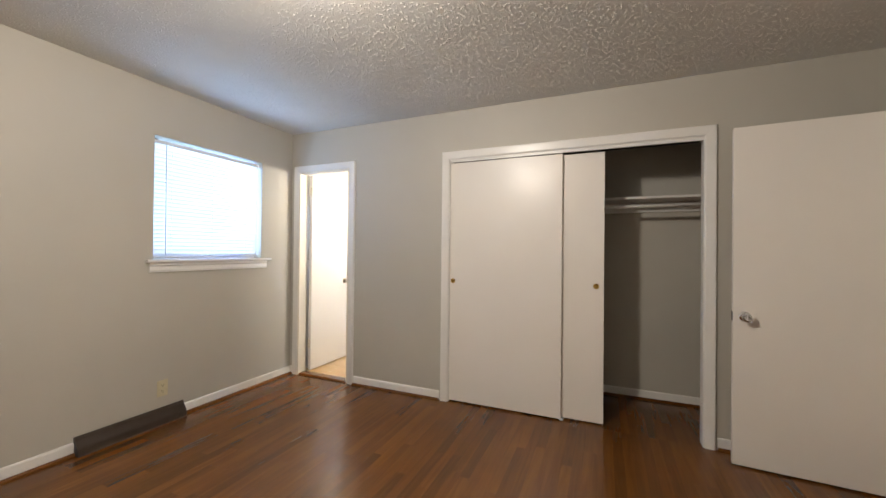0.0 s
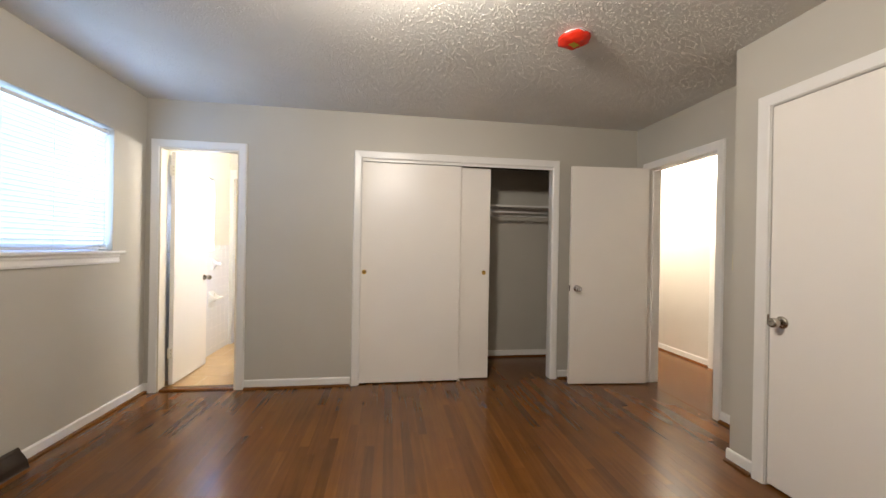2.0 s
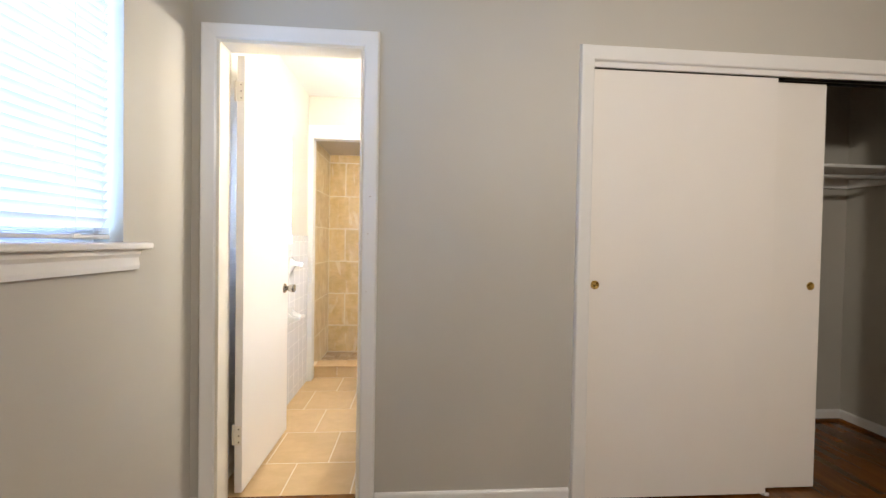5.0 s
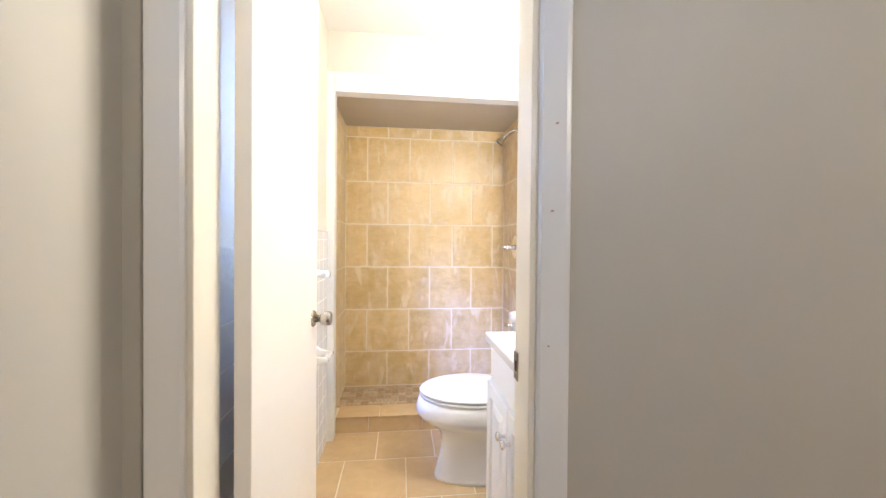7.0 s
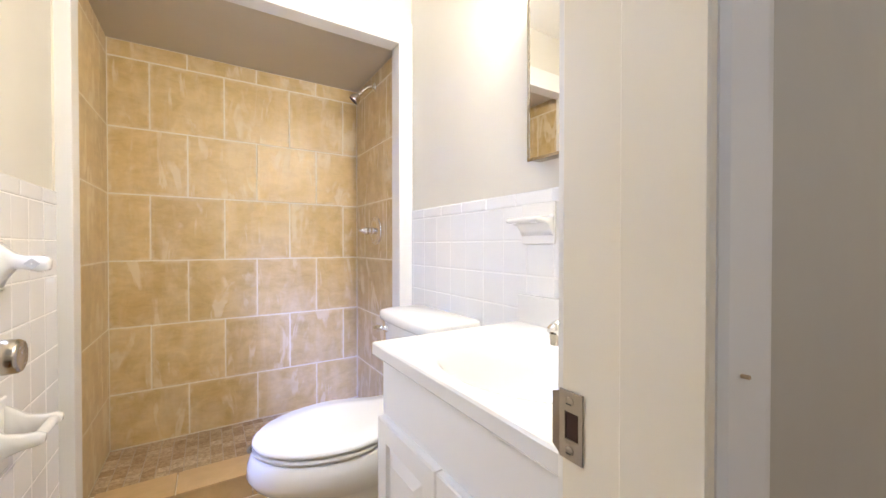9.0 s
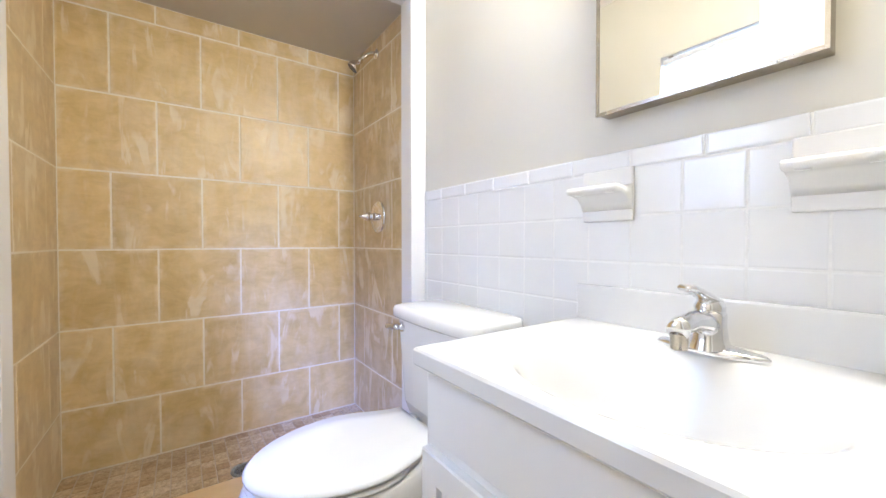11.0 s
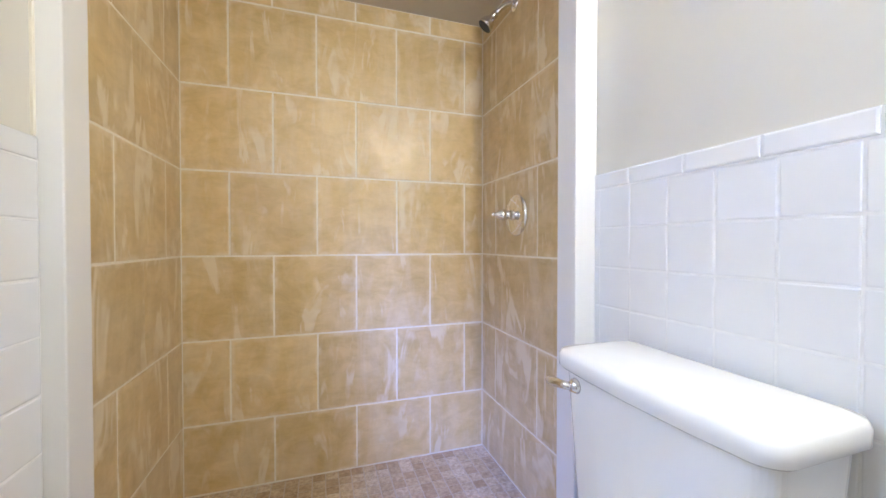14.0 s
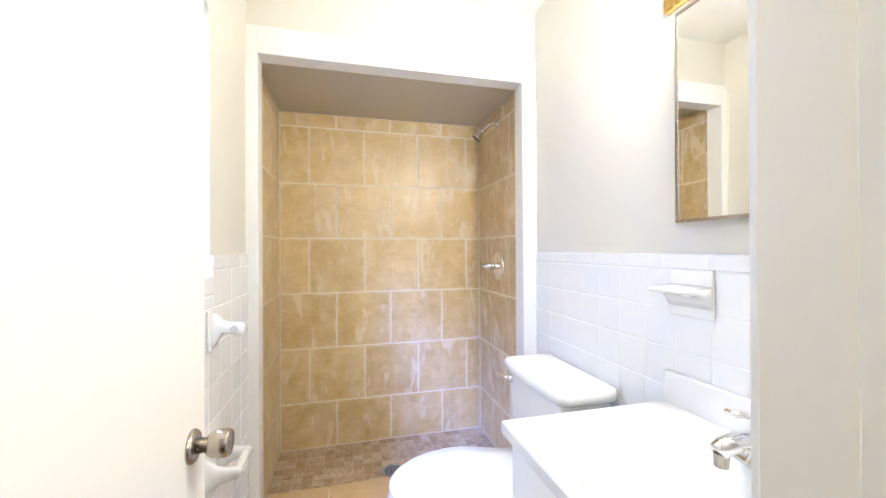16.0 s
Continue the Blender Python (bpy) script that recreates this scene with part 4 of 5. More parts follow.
part("seat", loft([egg(-0.520, 0.189, 0.108, -0.028, -0.25, 0.412), egg(-0.525, 0.193, 0.110, -0.024, -0.25, 0.417), egg(-0.525, 0.193, 0.110, -0.024, -0.25, 0.424), egg(-0.518, 0.187, 0.106, -0.028, -0.25, 0.4285)]), WHITEPLASTIC, wc, smooth=True)
part("lid", loft([egg(-0.520, 0.188, 0.126, -0.030, -0.25, 0.431), egg(-0.527, 0.194, 0.132, -0.025, -0.25, 0.436), egg(-0.527, 0.194, 0.132, -0.025, -0.25, 0.443), egg(-0.518, 0.186, 0.126, -0.030, -0.25, 0.450),
                  egg(-0.40, 0.11, 0.07, -0.05, -0.25, 0.4545)]), PORCELAIN, wc, smooth=True)
part("rear_deck", rbox((-0.075, -0.128, 0.345), (0.175, 0.128, 0.412), 0.02, 3), PORCELAIN, wc, smooth=True)
for s in (-0.075, 0.075):
    part("hinge_cap", rbox((-0.030, s - 0.022, 0.412), (0.004, s + 0.022, 0.434), 0.006, 2), WHITEPLASTIC, wc)
    part("bolt_cap", turned([(0.017, 0), (0.016, 0.009), (0.008, 0.015), (0, 0.016)], 16, Matrix.Translation((-0.12, s * 1.62, 0.018))), WHITEPLASTIC, wc, smooth=True)


def slab_ring(x0, x1, hy, z, r, bow=0.0, n=6):
    """A rounded rectangle, its front edge bowed out by bow."""
    pts = []
    for cx, cy, a0 in ((x1 - r, hy - r, 0), (x0 + r, hy - r, 90), (x0 + r, -hy + r, 180), (x1 - r, -hy + r, 270)):
        for k in range(n + 1):
            a = radians(a0 + 90 * k / n)
            x, y = cx + r * math.cos(a), cy + r * math.sin(a)
            if x < (x0 + x1) / 2:
                x -= bow * max(0.0, 1 - (y / hy) ** 2)
            pts.append((x, y, z))
    front = [(x0 - bow * (1 - (y / hy) ** 2), y, z) for y in (hy * 0.5, 0.0, -hy * 0.5)]
    return pts[: 2 * (n + 1)] + front + pts[2 * (n + 1):]


part("tank", loft([slab_ring(0.025, 0.185, 0.180, 0.412, 0.03, 0.008), slab_ring(0.016, 0.190, 0.196, 0.45, 0.03, 0.01), slab_ring(0.004, 0.198, 0.216, 0.745, 0.03, 0.012)]), PORCELAIN, wc, smooth=False)
part("tank_lid", loft([slab_ring(-0.006, 0.204, 0.228, 0.746, 0.034, 0.014), slab_ring(-0.012, 0.208, 0.234, 0.752, 0.036, 0.015), slab_ring(-0.012, 0.208, 0.234, 0.776, 0.036, 0.015),
                       slab_ring(-0.006, 0.204, 0.229, 0.787, 0.034, 0.014), slab_ring(0.012, 0.190, 0.212, 0.791, 0.03, 0.012)]), PORCELAIN, wc, smooth=True)
lv = part("flush_lever", turned([(0, -0.002), (0.018, 0), (0.018, 0.006), (0.014, 0.012), (0.010, 0.020), (0, 0.020)], 18, Matrix.Translation((0.004, 0.165, 0.715)) @ pose(0, 0, 0, 0, -90)), CHROME, wc, "chrome flush lever", True)
part("arm", tube([(-0.012, 0.165, 0.715), (-0.020, 0.185, 0.714), (-0.024, 0.215, 0.711), (-0.023, 0.238, 0.708)], [0.0085, 0.010, 0.0115, 0.0095], 10), CHROME, lv, "", True)

# vanity cabinet
va = thing("vanity_cabinet", (1.04, 0.462, 0), "white two-door bathroom vanity cabinet", "vanity cabinet")
VF = -0.238
part("carcass", boxes(((VF, -0.312, 0.09), (0.236, -0.296, 0.784)), ((VF, 0.296, 0.09), (0.236, 0.312, 0.784)), ((VF + 0.004, -0.296, 0.09), (0.236, 0.296, 0.106)), ((0.226, -0.296, 0.106), (0.236, 0.296, 0.784))), CABINET, va)
part("face_frame", boxes(((VF - 0.012, -0.314, 0.088), (VF, -0.278, 0.784)), ((VF - 0.012, 0.278, 0.088), (VF, 0.314, 0.784)), ((VF - 0.012, -0.278, 0.600), (VF, 0.278, 0.784)), ((VF - 0.012, -0.278, 0.088), (VF, 0.278, 0.12))), CABINET, va)
part("toe_kick", boxes(((VF + 0.06, -0.312, 0.0), (VF + 0.075, 0.312, 0.0895))), CABINET, va)
part("end_panel", boxes(((VF + 0.06, 0.2965, 0.0), (0.236, 0.311, 0.0895))), CABINET, va)


def raised_door(y0, y1, z0, z1, knob_y):
    x = VF - 0.0125
    m = 0.050
    bm = bmesh.new()
    outer = [(y0, z0), (y1, z0), (y1, z1), (y0, z1)]
    inner = [(y0 + m, z0 + m), (y1 - m, z0 + m), (y1 - m, z1 - m), (y0 + m, z1 - m)]
    ease = [(y0 + 0.003, z0 + 0.003), (y1 - 0.003, z0 + 0.003), (y1 - 0.003, z1 - 0.003), (y0 + 0.003, z1 - 0.003)]
    loops = [[bm.verts.new((xx, p, q)) for p, q in c] for xx, c in ((x, inner), (x, outer), (x - 0.0155, outer), (x - 0.0185, ease), (x - 0.0185, inner), (x, inner))]
    for a, b in zip(loops, loops[1:]):
        for k in range(4):
            bm.faces.new((a[k], a[(k + 1) % 4], b[(k + 1) % 4], b[k]))
    dr = part("door", bm, CABINET, va)
    rings = []
    for inset, d in ((m - 0.0005, 0.0182), (m + 0.003, 0.0095), (m + 0.009, 0.0095), (m + 0.036, 0.0180), (m + 0.037, 0.0188)):
        rings.append([(x - d, y0 + inset, z0 + inset), (x - d, y1 - inset, z0 + inset), (x - d, y1 - inset, z1 - inset), (x - d, y0 + inset, z1 - inset)])
    b2 = bmesh.new()
    made = [[b2.verts.new(p) for p in r] for r in rings]
    for a, b in zip(made, made[1:]):
        for k in range(4):
            b2.faces.new((a[k], a[(k + 1) % 4], b[(k + 1) % 4], b[k]))
    b2.faces.new(made[-1])
    part("raised_panel", b2, CABINET, dr)
    km = Matrix.Translation((x - 0.018, knob_y, z1 - 0.098)) @ pose(0, 0, 0, 0, -90)
    part("knob", turned([(0, 0), (0.008, 0), (0.0055, 0.004), (0.005, 0.013), (0.012, 0.018), (0.0155, 0.023), (0.0145, 0.028), (0.008, 0.031), (0, 0.0315)], 22, km), CHROME, dr, "round satin metal knob", True)


raised_door(0.027, 0.306, 0.105, 0.635, 0.048)
raised_door(-0.256, 0.023, 0.105, 0.635, -0.006)
part("false_front", rbox((VF - 0.0165, -0.306, 0.652), (VF - 0.0125, 0.306, 0.776), 0.003, 2), CABINET, va)

# countertop with its basin moulded in
ct = thing("basin_counter", (1.04, 0.462, 0.784), "white cultured marble vanity top with integral oval basin", "vanity top")
nx, ny = 64, 72
X0, X1, Y0, Y1, T = -0.268, 0.222, -0.328, 0.316, 0.035
bm = bmesh.new()
grid = []
for i in range(nx + 1):
    row = []
    for k in range(ny + 1):
        x, y = X0 + (X1 - X0) * i / nx, Y0 + (Y1 - Y0) * k / ny
        r = math.hypot((x + 0.060) / 0.170, y / 0.212)
        s = min(1.0, max(0.0, (1.10 - r) / 0.50))
        dip = 0.135 * (s * s * (3 - 2 * s))
        row.append(bm.verts.new((x, y, T - dip)))
    grid.append(row)
for i in range(nx):
    for k in range(ny):
        bm.faces.new((grid[i][k], grid[i + 1][k], grid[i + 1][k + 1], grid[i][k + 1]))
part("basin", bm, MARBLE, ct, smooth=True)
rim = bmesh.new()
prof = ((0.0, T), (0.005, T - 0.001), (0.008, T - 0.006), (0.008, 0.004), (0.005, 0.0), (-0.03, 0.0))
path = [(X1, Y0, 0, -1), (X0, Y0, -1, -1), (X0, Y1, -1, 1), (X1, Y1, 0, 1)]
lines = [[rim.verts.new((x + dx * o, y + dy * o, z)) for o, z in prof] for x, y, dx, dy in path]
for a, b in zip(lines, lines[1:]):
    for k in range(len(prof) - 1):
        rim.faces.new((a[k], a[k + 1], b[k + 1], b[k]))
part("edge", rim, MARBLE, ct)
part("backsplash", rbox((X1 - 0.002, Y0 - 0.006, T - 0.004), (0.2365, Y1 + 0.008, T + 0.088), 0.005, 2), MARBLE, ct)
part("drain_ring", turned([(0.0, 0.002), (0.015, 0.003), (0.021, 0.004), (0.024, 0.002), (0.024, 0)], 24, Matrix.Translation((-0.060, 0, T - 0.1345))), CHROME, ct, "chrome drain ring", True)

# faucet
fa = thing("basin_faucet", (1.178, 0.452, 0.8192), "chrome single-lever basin faucet on an oval plate", "faucet")
fa.scale = (1.12, 1.12, 1.12)
oval = [(0.026 * math.cos(a) * (1 - 0.25 * math.sin(a) ** 2), 0.078 * math.sin(a)) for a in (k * math.tau / 36 for k in range(36))]
part("base_plate", loft([[(x * k, y * k, z) for x, y in oval] for k, z in ((1.0, 0.0), (1.0, 0.006), (0.93, 0.010), (0.6, 0.013))]), CHROME, fa, "", True)
part("body", turned([(0.032, 0.008), (0.026, 0.022), (0.023, 0.045), (0.0235, 0.060), (0.021, 0.068), (0, 0.070)], 28), CHROME, fa, "", True)
part("spout", tube([(0.0, 0, 0.040), (-0.030, 0, 0.052), (-0.070, 0, 0.058), (-0.100, 0, 0.054), (-0.112, 0, 0.046)], [0.020, 0.0185, 0.0165, 0.0155, 0.0145], 18), CHROME, fa, "", True)
part("aerator", turned([(0, -0.022), (0.011, -0.022), (0.012, 0.0), (0, 0.0)], 18, Matrix.Translation((-0.104, 0, 0.044))), NICKEL, fa, "steel aerator")
part("lever", loft([[(x, y * w, z + q) for y, q in ((-1, 0), (-0.7, 0.005), (0.7, 0.005), (1, 0), (0.7, -0.004), (-0.7, -0.004))]
                    for x, w, z in ((0.020, 0.016, 0.075), (0.0, 0.019, 0.083), (-0.030, 0.016, 0.094), (-0.062, 0.0125, 0.104), (-0.085, 0.0115, 0.108))]), CHROME, fa, "", True)
part("lever_hub", turned([(0.021, 0.066), (0.022, 0.074), (0.018, 0.084), (0.008, 0.090), (0, 0.091)], 24), CHROME, fa, "", True)
part("lift_rod", tube([(0.030, 0, 0.006), (0.030, 0, 0.062)], 0.0022, 8), CHROME, fa)
part("lift_knob", turned([(0.0, 0.0), (0.005, 0.002), (0.005, 0.008), (0, 0.011)], 12, Matrix.Translation((0.030, 0, 0.060))), CHROME, fa)

# mirror cabinet and light bar
mc = thing("mirror_cabinet", (1.289, 0.516, 1.317), "narrow metal framed mirror cabinet on the wall", "mirror")
part("box", boxes(((-0.0485, -0.198, 0.004), (-0.0003, 0.198, 0.552))), NICKEL, mc, "brushed steel sides")
part("mirror_glass", boxes(((-0.0510, -0.194, 0.008), (-0.0490, 0.194, 0.548))), MIRROR, mc, "silvered mirror")
fr = boxes(((-0.0535, -0.201, 0.0), (-0.0480, -0.194, 0.556)), ((-0.0535, 0.194, 0.0), (-0.0480, 0.201, 0.556)), ((-0.0535, -0.194, 0.0), (-0.0480, 0.194, 0.008)), ((-0.0535, -0.194, 0.548), (-0.0480, 0.194, 0.556)))
part("frame", fr, NICKEL, mc, "thin brushed steel frame")
lb = thing("vanity_light", (1.289, 0.53, 1.97), "metal light bar with round bulbs above the mirror", "wall lamp")
part("back_plate", rbox((-0.022, -0.255, -0.052), (-0.0003, 0.255, 0.075), 0.004, 2), BRASS, lb)
for k in range(3):
    part("bulb_holder", turned([(0.022, 0), (0.020, 0.03), (0.016, 0.035), (0, 0.035)], 18, Matrix.Translation((-0.022, -0.21 + 0.15 * k, -0.005)) @ pose(0, 0, 0, 0, -90)), NICKEL, lb, "", True)


# ceramic soap dishes, towel post and paper holder
def soap_dish(y, z, label):
    s = thing("soap_dish", (BX1, y, z), label, "soap dish", "ceramic soap holders on the tiles")
    part("back", rbox((-0.011, -0.066, -0.064), (-0.0003, 0.066, 0.064), 0.004, 2), FIXTURE, s)
    sec = [(-0.009, 0.024), (-0.018, 0.017), (-0.050, 0.014), (-0.078, 0.017), (-0.084, 0.012), (-0.081, 0.003), (-0.055, 0.000), (-0.036, -0.006), (-0.022, -0.020), (-0.009, -0.040)]
    rings = []
    for y_, k in ((-0.0655, 0.90), (-0.063, 0.98), (-0.050, 1.0), (0.050, 1.0), (0.063, 0.98), (0.0655, 0.90)):
        rings.append([(-0.009 + (x + 0.009) * k, y_, zz * (0.75 + 0.25 * k)) for x, zz in sec])
    part("tray", loft(rings), FIXTURE, s, smooth=True)
    for y_ in (-0.04, 0.04):
        part("drain_slot", rbox((-0.070, y_ - 0.010, -0.0012), (-0.060, y_ + 0.010, 0.004), 0.001, 1), WHITEGROUT, s)
    return s


soap_dish(0.708, 1.130, "white glazed ceramic soap dish on the wall")
soap_dish(0.300, 1.130, "larger white glazed ceramic shelf dish above the basin")

tp = thing("towel_bar_post", (BX0, 1.135, 1.018), "white glazed ceramic towel bar post without its bar", "towel bar post")
part("base", rbox((0.0003, -0.034, -0.060), (0.010, 0.034, 0.060), 0.006, 2), FIXTURE, tp)
rings = []
for x, hy, zt, zb in ((0.008, 0.031, 0.056, -0.056), (0.020, 0.026, 0.040, -0.030), (0.036, 0.023, 0.026, -0.008), (0.055, 0.022, 0.021, -0.010), (0.078, 0.0215, 0.021, -0.017), (0.090, 0.019, 0.017, -0.014), (0.094, 0.013, 0.010, -0.008)):
    rings.append([(x, hy * a, (zt + zb) / 2 + (zt - zb) / 2 * b) for a, b in ((-1, -0.7), (-0.7, -1), (0.7, -1), (1, -0.7), (1, 0.7), (0.7, 1), (-0.7, 1), (-1, 0.7))])
part("arm", loft(rings), FIXTURE, tp, smooth=True)
part("bar_socket", turned([(0.014, 0), (0.013, 0.0012), (0, 0.0004)], 4, Matrix.Translation((0.068, -0.0212, 0.003)) @ pose(0, 0, 0, 90)), flat("socket_shade", (0.55, 0.55, 0.56), 0.3), tp, "square socket for the bar")

ph = thing("paper_holder", (BX0, 1.10, 0.640), "white glazed ceramic toilet paper holder with roller", "paper holder")
part("base", rbox((0.0003, -0.074, -0.098), (0.010, 0.074, 0.072), 0.006, 2), FIXTURE, ph)
for s in (-1, 1):
    rings = []
    for x, zt, zb in ((0.008, 0.052, -0.066), (0.022, 0.042, -0.046), (0.045, 0.022, -0.026), (0.070, 0.016, -0.016), (0.096, 0.016, -0.012), (0.106, 0.010, -0.006)):
        rings.append([(x, s * 0.058 + dy, (zt + zb) / 2 + (zt - zb) / 2 * b) for dy, b in ((-0.010, -0.8), (-0.006, -1), (0.006, -1), (0.010, -0.8), (0.010, 0.8), (0.006, 1), (-0.006, 1), (-0.010, 0.8))])
    part("arm", loft(rings), FIXTURE, ph, smooth=True)
part("roller", tube([(0.092, -0.050, 0.003), (0.092, 0.050, 0.003)], 0.010, 14), OPAL, ph, "aged cream roller", True)

# shower fittings
RX = 1.278
sv = thing("shower_valve", (RX, 2.027, 1.150), "chrome round shower valve plate with lever handle", "shower valve")
side = pose(0, 0, 0, 0, -90)
part("escutcheon", turned([(0, 0.0003), (0.086, 0.0003), (0.086, 0.004), (0.081, 0.010), (0.070, 0.015), (0.050, 0.019), (0.028, 0.022), (0, 0.023)], 40, side), CHROME, sv, "", True)
part("stem", turned([(0.024, 0.010), (0.022, 0.028), (0.019, 0.032), (0.021, 0.036), (0.019, 0.040), (0.021, 0.046), (0, 0.048)], 24, side), CHROME, sv, "", True)
part("handle", turned([(0.018, 0.046), (0.023, 0.054), (0.024, 0.066), (0.019, 0.080), (0.011, 0.094), (0.007, 0.100), (0.0085, 0.106), (0.006, 0.112), (0, 0.113)], 24, side), CHROME, sv, "", True)
hd = thing("shower_sprayer", (RX, 2.045, 2.022), "chrome shower head on a bent arm", "shower head")
part("flange", turned([(0, 0.0003), (0.028, 0.0003), (0.027, 0.005), (0.014, 0.012), (0, 0.013)], 24, side), CHROME, hd, "", True)
part("arm", tube([(0, 0, 0), (-0.020, 0.003, 0.000), (-0.040, 0.010, -0.006), (-0.058, 0.018, -0.020), (-0.078, 0.026, -0.040)], 0.0105, 14), CHROME, hd, "", True)
aimm = Matrix.Translation((-0.078, 0.026, -0.040)) @ Vector((0, 0, 1)).rotation_difference(Vector((-0.62, 0.22, -0.75))).to_matrix().to_4x4()
part("ball_joint", turned([(0.0, -0.006), (0.013, -0.004), (0.0155, 0.006), (0.0145, 0.016), (0.012, 0.020), (0, 0.020)], 20, aimm), CHROME, hd, "", True)
part("bell", turned([(0.012, 0.018), (0.017, 0.026), (0.027, 0.040), (0.0325, 0.056), (0.033, 0.066), (0.030, 0.068)], 28, aimm), CHROME, hd, "", True)
part("face", turned([(0, 0.066), (0.030, 0.0665)], 28, aimm), DARKGREY, hd, "dark spray face")

dn = thing("shower_drain", (0.628, 2.005, 0.0225), "round steel drain grate in the mosaic floor", "floor drain")
part("ring", turned([(0.042, 0), (0.056, 0), (0.055, 0.003), (0.046, 0.004), (0.042, 0.002)], 32), DRAINBLUE, dn)
grate = boxes(*[((-0.0015 + q, -0.040, 0.0012), (0.0015 + q, 0.040, 0.0026)) for q in (-0.03, -0.02, -0.01, 0, 0.01, 0.02, 0.03)],
              *[((-0.040, -0.0015 + q, 0.0014), (0.040, 0.0015 + q, 0.0028)) for q in (-0.03, -0.02, -0.01, 0, 0.01, 0.02, 0.03)])
part("grate", grate, DRAINBLUE, dn)
part("well", turned([(0, 0.0003), (0.042, 0.0005)], 28), DARKGREY, dn)

# water supply and sealant details
sp = thing("water_supply", (1.262, 1.365, 0.16), "chrome stop valve and hose behind the toilet", "stop valve")
part("valve", turned([(0, -0.016), (0.012, -0.012), (0.014, 0.0), (0.012, 0.014), (0, 0.018)], 16, pose(0, 0, 0, 0, 90)), CHROME, sp, "", True)
part("hose", tube([(-0.01, 0, 0.012), (-0.02, -0.01, 0.09), (-0.035, -0.03, 0.18), (-0.05, -0.05, 0.255)], 0.0055, 10), NICKEL, sp, "braided steel hose", True)


# ---------------------------------------------------------------- tiles and boards
MESHES = {}


def piece_mesh(key, size, r, material):
    """A tile of a given size with eased edges, its back at the origin plane; made once for each size."""
    key = (key, *(round(s, 3) for s in size))
    if key not in MESHES:
        w, h, t = size
        bm = bmesh.new()
        loops = []
        for inset, z in ((0, 0), (0, t - r), (r * 0.35, t - r * 0.25), (r * 1.2, t)):
            loops.append([bm.verts.new((sx * (w / 2 - inset), sy * (h / 2 - inset), z)) for sx, sy in ((-1, -1), (1, -1), (1, 1), (-1, 1))])
        for a, b in zip(loops, loops[1:]):
            for k in range(4):
                bm.faces.new((a[k], a[(k + 1) % 4], b[(k + 1) % 4], b[k]))
        bm.faces.new(loops[-1])
        me = bpy.data.meshes.new(key[0])
        bm.to_mesh(me)
        bm.free()
        me.materials.append(material)
        MESHES[key] = me
    return MESHES[key]


tile_rng = random.Random(11)


def lay(name, holder, face, a, b, gap, thick, r, material, wobble=0.0004, key=None):
    """One tile between the corners a and b of a plane. face: 'x+', 'x-', 'y-' or 'z' and the plane's place under the tile."""
    kind, at = face
    w, h = b[0] - a[0] - gap, b[1] - a[1] - gap
    if w < 0.008 or h < 0.008:
        return None
    me = piece_mesh(key or name, (w, h, thick), r, material)
    o = new(name, me)
    u, v = (a[0] + b[0]) / 2, (a[1] + b[1]) / 2
    at += tile_rng.uniform(-wobble, wobble)
    tip = [tile_rng.uniform(-1, 1) * wobble * 4 for _ in range(2)]
    if kind == "z":
        m = pose(u, v, at)
    elif kind == "x+":
        m = pose(at, u, v, 90, 0, 90)
    elif kind == "x-":
        m = pose(at, u, v, 90, 0, -90)
    else:
        m = pose(u, at, v, 90, 0, 0)
    o.matrix_basis = m @ Euler((tip[0], tip[1], 0)).to_matrix().to_4x4()
    o.parent = holder
    return o


def courses(lo, hi, joints):
    cuts = [lo] + [q for q in joints if lo + 0.004 < q < hi - 0.004] + [hi]
    return list(zip(cuts, cuts[1:]))


# shower walls
ROWS = [0.022, 0.303, 0.641, 0.982, 1.325, 1.665, 2.018, 2.105]
back = tagged(new("tiled_wall_back"), "tan stone-look tiles in running bond, hazed with grout", "tiled wall", kind="structure")
bed = part("grout_bed", boxes(((-0.0210, 2.3702, 0.015), (1.288, 2.3815, 2.104))), GROUT, back)
ODD, EVEN = (0.158, 0.496, 0.845, 1.181), (0.322, 0.662, 1.006)
for i, (z0, z1) in enumerate(zip(ROWS, ROWS[1:])):
    for a, b in courses(-0.013, RX, ODD if i % 2 == 1 and i != 6 or i == 5 else EVEN):
        lay("wall_tile", back, ("y-", 2.3745), (a, z0), (b, z1), 0.0064, 0.0052, 0.0018, TAN)
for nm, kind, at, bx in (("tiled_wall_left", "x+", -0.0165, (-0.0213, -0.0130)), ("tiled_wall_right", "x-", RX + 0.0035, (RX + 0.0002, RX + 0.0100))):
    sw = tagged(new(nm), "tan stone-look shower side tiles, shade in their colour, smeared with grout haze", "tiled wall", kind="structure")
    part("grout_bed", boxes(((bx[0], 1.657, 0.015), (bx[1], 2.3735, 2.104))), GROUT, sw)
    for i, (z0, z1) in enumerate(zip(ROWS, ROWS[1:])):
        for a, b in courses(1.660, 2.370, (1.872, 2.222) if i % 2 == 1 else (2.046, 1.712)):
            lay("wall_tile", sw, (kind, at), (a, z0), (b, z1), 0.0064, 0.0045, 0.0018, TANSHADE)

# curb
curb = thing("shower_curb", (0, 0, 0), "low tan tiled curb at the shower opening", "curb", kind="structure")
part("core", boxes(((-0.013, 1.660, -0.003), (RX, 1.809, 0.096))), GROUT, curb)
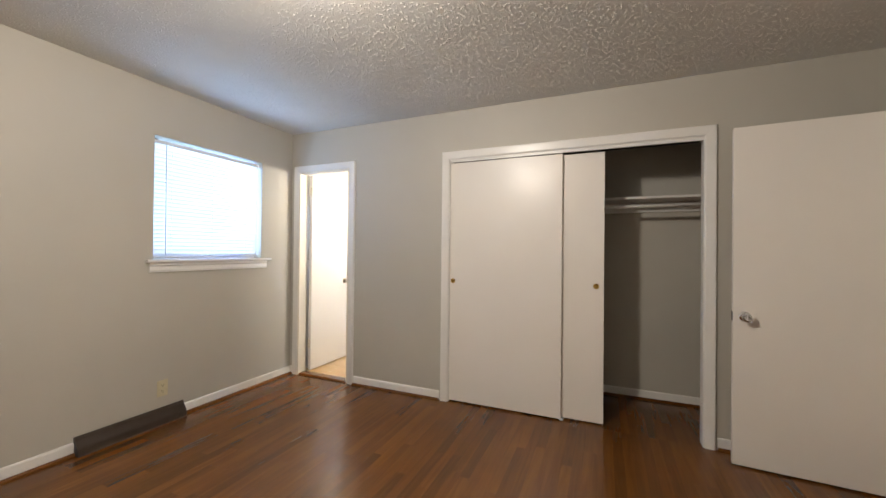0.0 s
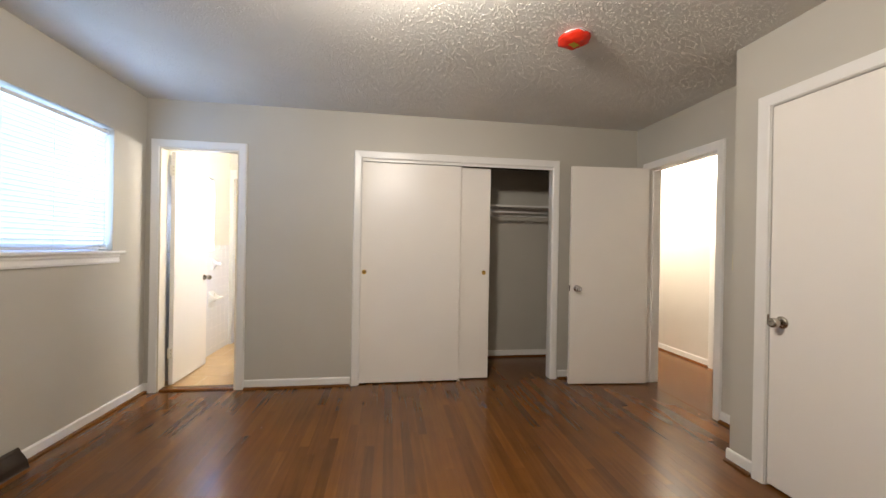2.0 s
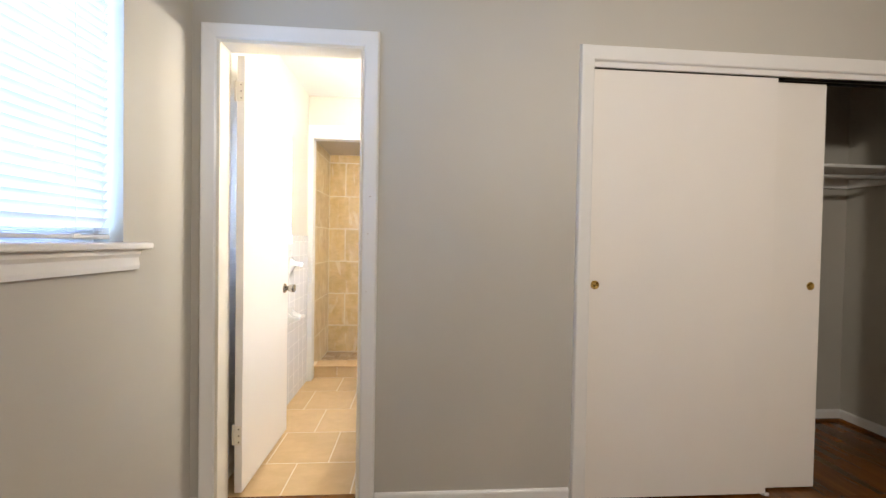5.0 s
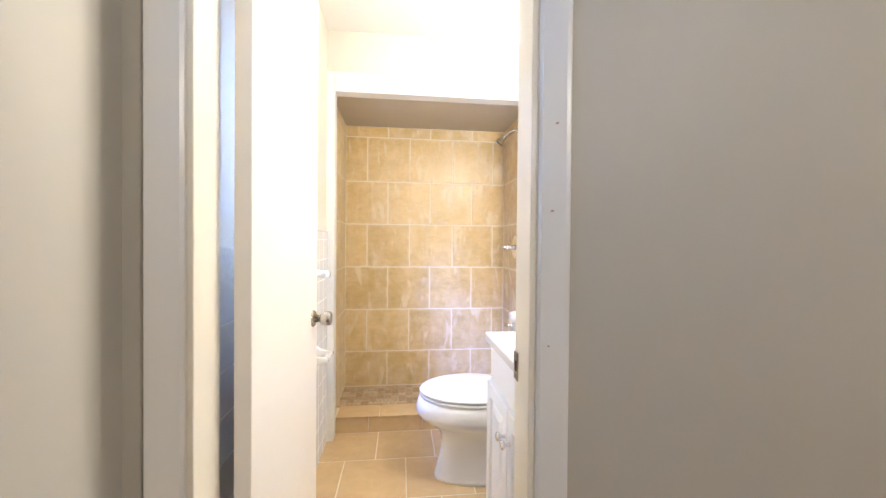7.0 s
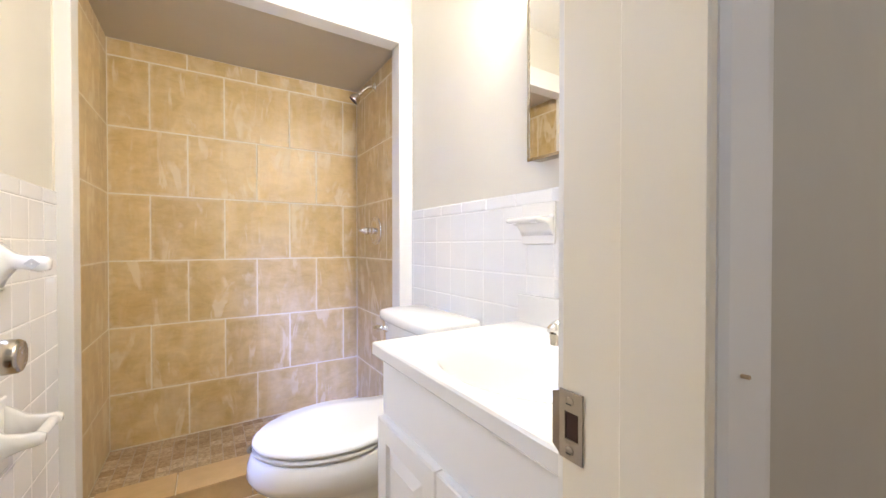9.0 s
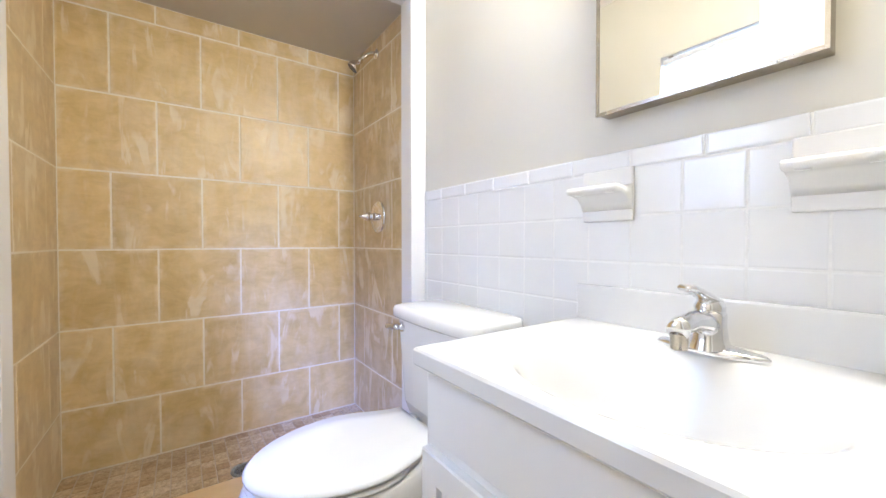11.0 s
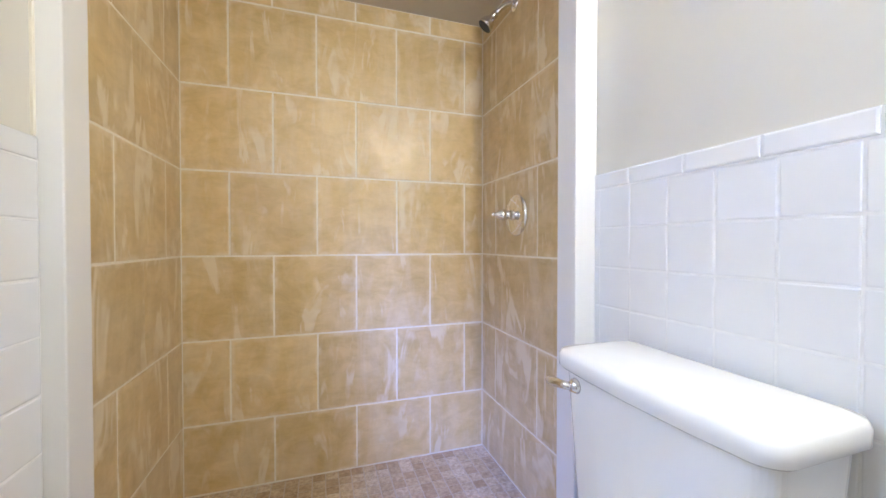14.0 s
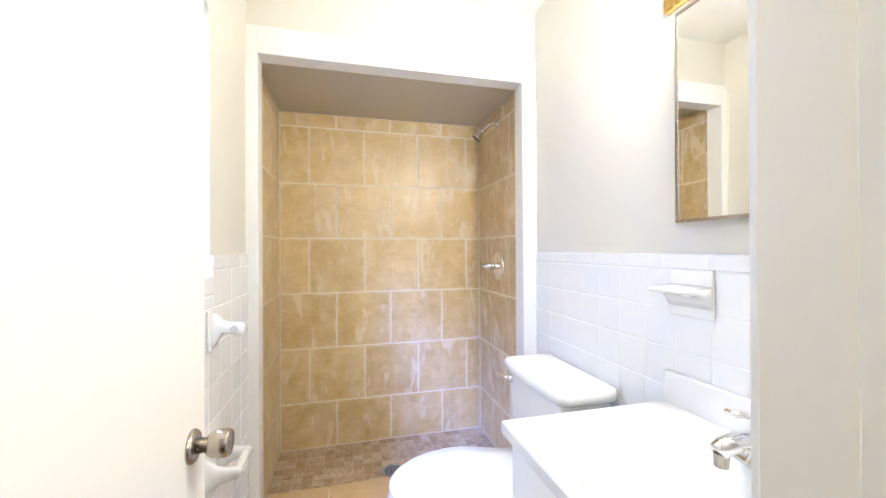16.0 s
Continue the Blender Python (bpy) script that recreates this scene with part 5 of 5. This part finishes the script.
for a, b in courses(0.0375, 1.2140, (0.235, 0.568, 0.901)):
    lay("curb_tile", curb, ("y-", 1.6595), (a, -0.001), (b, 0.0955), 0.004, 0.007, 0.002, FLOORTILE)
for a, b in courses(0.0375, 1.2140, (0.300, 0.634, 0.967)):
    lay("curb_tile", curb, ("z", 0.0965), (a, 1.643), (b, 1.815), 0.004, 0.0075, 0.002, FLOORTILE)
for a, b in courses(-0.013, RX, (0.322, 0.655, 0.99)):
    o = lay("curb_tile", curb, ("y-", 1.8095), (a, 0.015), (b, 0.0955), 0.004, 0.005, 0.002, FLOORTILE)
    o.matrix_basis = pose((a + b) / 2, 1.8095, 0.055, 90, 0, 180)

# mosaic
n_x, n_y = 24, 11
ex, ey = (RX + 0.013) / n_x, (2.370 - 1.816) / n_y
for i in range(n_x):
    for k in range(n_y):
        cx, cy = -0.013 + ex * (i + 0.5), 1.816 + ey * (k + 0.5)
        if math.hypot(cx - 0.628, cy - 2.005) > 0.066:
            lay("mosaic_tile", shower_floor, ("z", 0.0142), (cx - ex / 2, cy - ey / 2), (cx + ex / 2, cy + ey / 2), 0.0045, 0.0065, 0.0016, MOSAIC, 0.0005)

# bathroom floor tiles
for row, (y0, y1) in enumerate(courses(0.062, 1.651, (0.372, 0.700, 1.027, 1.354))):
    joints = (0.135, 0.460, 0.785, 1.110) if row % 2 == 1 else (0.297, 0.622, 0.947, 1.272)
    for a, b in courses(-0.006, 1.287, joints):
        lay("floor_tile", bath_floor, ("z", -0.0042), (a, y0), (b, y1), 0.005, 0.0065, 0.0022, FLOORTILE)

# white wainscot tiles
P = 0.1115
ZR = [1.190 - P * k for k in range(11)]


def wainscot(name, kind, at, bed_x, y_lo, y_hi, first, sill=None):
    w = tagged(new(name), "glossy white square wall tiles with a bullnose cap", "tiled wall", kind="structure")
    part("grout_bed", boxes(((bed_x[0], y_lo, 0.001), (bed_x[1], y_hi, 1.155 if sill else 1.2335))), WHITEGROUT, w)
    cols = courses(y_lo, y_hi, sorted(first - P * k for k in range(-2, 16)))
    for a, b in cols:
        for z1, z0 in zip(ZR, ZR[1:] + [0.002]):
            if z1 - z0 < 0.02:
                continue
            if sill and b <= sill + 0.10 and z1 > 1.15:
                continue
            lay("wall_tile", w, (kind, at), (a, z0), (b, z1), 0.0028, 0.0062, 0.0026, WHITETILE, 0.0003, "white_tile")
    for a, b in courses(y_lo, y_hi, sorted(1.2815 - 0.1565 * k for k in range(-2, 10))):
        if not (sill and a < sill):
            lay("cap_tile", w, (kind, at), (a, 1.190), (b, 1.2365), 0.0026, 0.0082, 0.0045, WHITETILE, 0.0002, "cap_tile")
    return w


wainscot("tiled_wainscot_east", "x-", 1.2862, (1.2810, 1.2888), 0.122, 1.566, 1.433)
wl = wainscot("tiled_wainscot_west", "x+", -0.0062, (-0.0078, -0.0010), 0.122, 1.566, 1.4545, 1.155)
part("sill_bed", boxes(((-0.0078, 1.155, 1.155), (-0.0010, 1.566, 1.2335))), WHITEGROUT, wl)
for a, b in courses(1.158, 1.2835, ()):
    lay("cap_tile", wl, ("x+", -0.0062), (a, 1.190), (b, 1.2365), 0.0026, 0.0082, 0.0045, WHITETILE, 0.0002, "cap_tile")
lay("cap_tile", wl, ("x+", -0.0062), (1.158, 1.080), (1.2315, 1.190), 0.0026, 0.0072, 0.003, WHITETILE, 0.0002, "corner_tile")
for a, b in courses(0.42, 1.158, [1.158 - 0.1565 * k for k in range(5, 0, -1)]):
    lay("cap_tile", wl, ("x+", -0.0062), (a, 1.117), (b, 1.178), 0.0026, 0.0100, 0.0060, WHITETILE, 0.0002, "sill_tile")
    o = lay("sill_tile", wl, ("z", 1.1700), (-0.090, a), (0.0025, b), 0.0026, 0.0078, 0.0030, WHITETILE, 0.0002, "sill_flat")
    lay("cap_tile", wl, ("x+", -0.0062), (a, 1.080), (b, 1.117), 0.0026, 0.0066, 0.0026, WHITETILE, 0.0002, "half_tile")

# oak strips: each a board of its own where the walk passes; the rest joined
STRIP = 0.0572
board_rng = random.Random(7)
floor_ob = bpy.data.objects["floor"]
rest = []
count = 0


def strips(x0, x1, y0, y1, single):
    global count
    k = math.floor(x0 / STRIP)
    while k * STRIP < x1:
        a, b = max(x0, k * STRIP), min(x1, (k + 1) * STRIP)
        y = y0 - board_rng.uniform(0, 0.7)
        while y < y1:
            length = board_rng.choice((0.62, 0.80, 0.95, 1.15, 1.4, 1.75))
            lo, hi = max(y, y0), min(y + length, y1)
            y += length
            if hi - lo < 0.02 or b - a < 0.01:
                continue
            if single and count < 298 and b - a > 0.05:
                o = lay("floor_board", floor_ob, ("z", -0.0178), (a, lo), (b, hi), 0.0001, 0.0178, 0.0002, FLOOR, 0.00002)
                count += o is not None
            else:
                rest.append((a, b, lo, hi))
        k += 1


strips(XL, XR, -3.15, 0.0, True)
strips(XL, BUMP_X + 0.12, SOUTH, -3.15, False)
strips(CLOSET[0] - 0.1, 3.900, 0.0, 0.752, True)
strips(XR, HX + 0.12, -3.2, 3.4, False)
strips(HX + 0.12, 8.75, -2.5, 2.34, False)
strips(DOOR_B[0], DOOR_B[1], 0.0, 0.06, False)
verts, faces = [], []
for a, b, lo, hi in rest:
    g, i = 0.00005, len(verts)
    for inset, z in ((g, -0.0178), (g, -0.0002), (g + 0.0002, 0.0)):
        verts += [(a + inset, lo + inset, z), (b - inset, lo + inset, z), (b - inset, hi - inset, z), (a + inset, hi - inset, z)]
    for r in (0, 4):
        faces += [(i + r + k, i + r + (k + 1) % 4, i + r + 4 + (k + 1) % 4, i + r + 4 + k) for k in range(4)]
    faces.append((i + 8, i + 9, i + 10, i + 11))
me = bpy.data.meshes.new("floor_boards")
me.from_pydata(verts, [], faces)
me.materials.append(FLOOR_REST)
fb = tagged(new("floor_boards", me), kind="stuff")
fb.parent = floor_ob
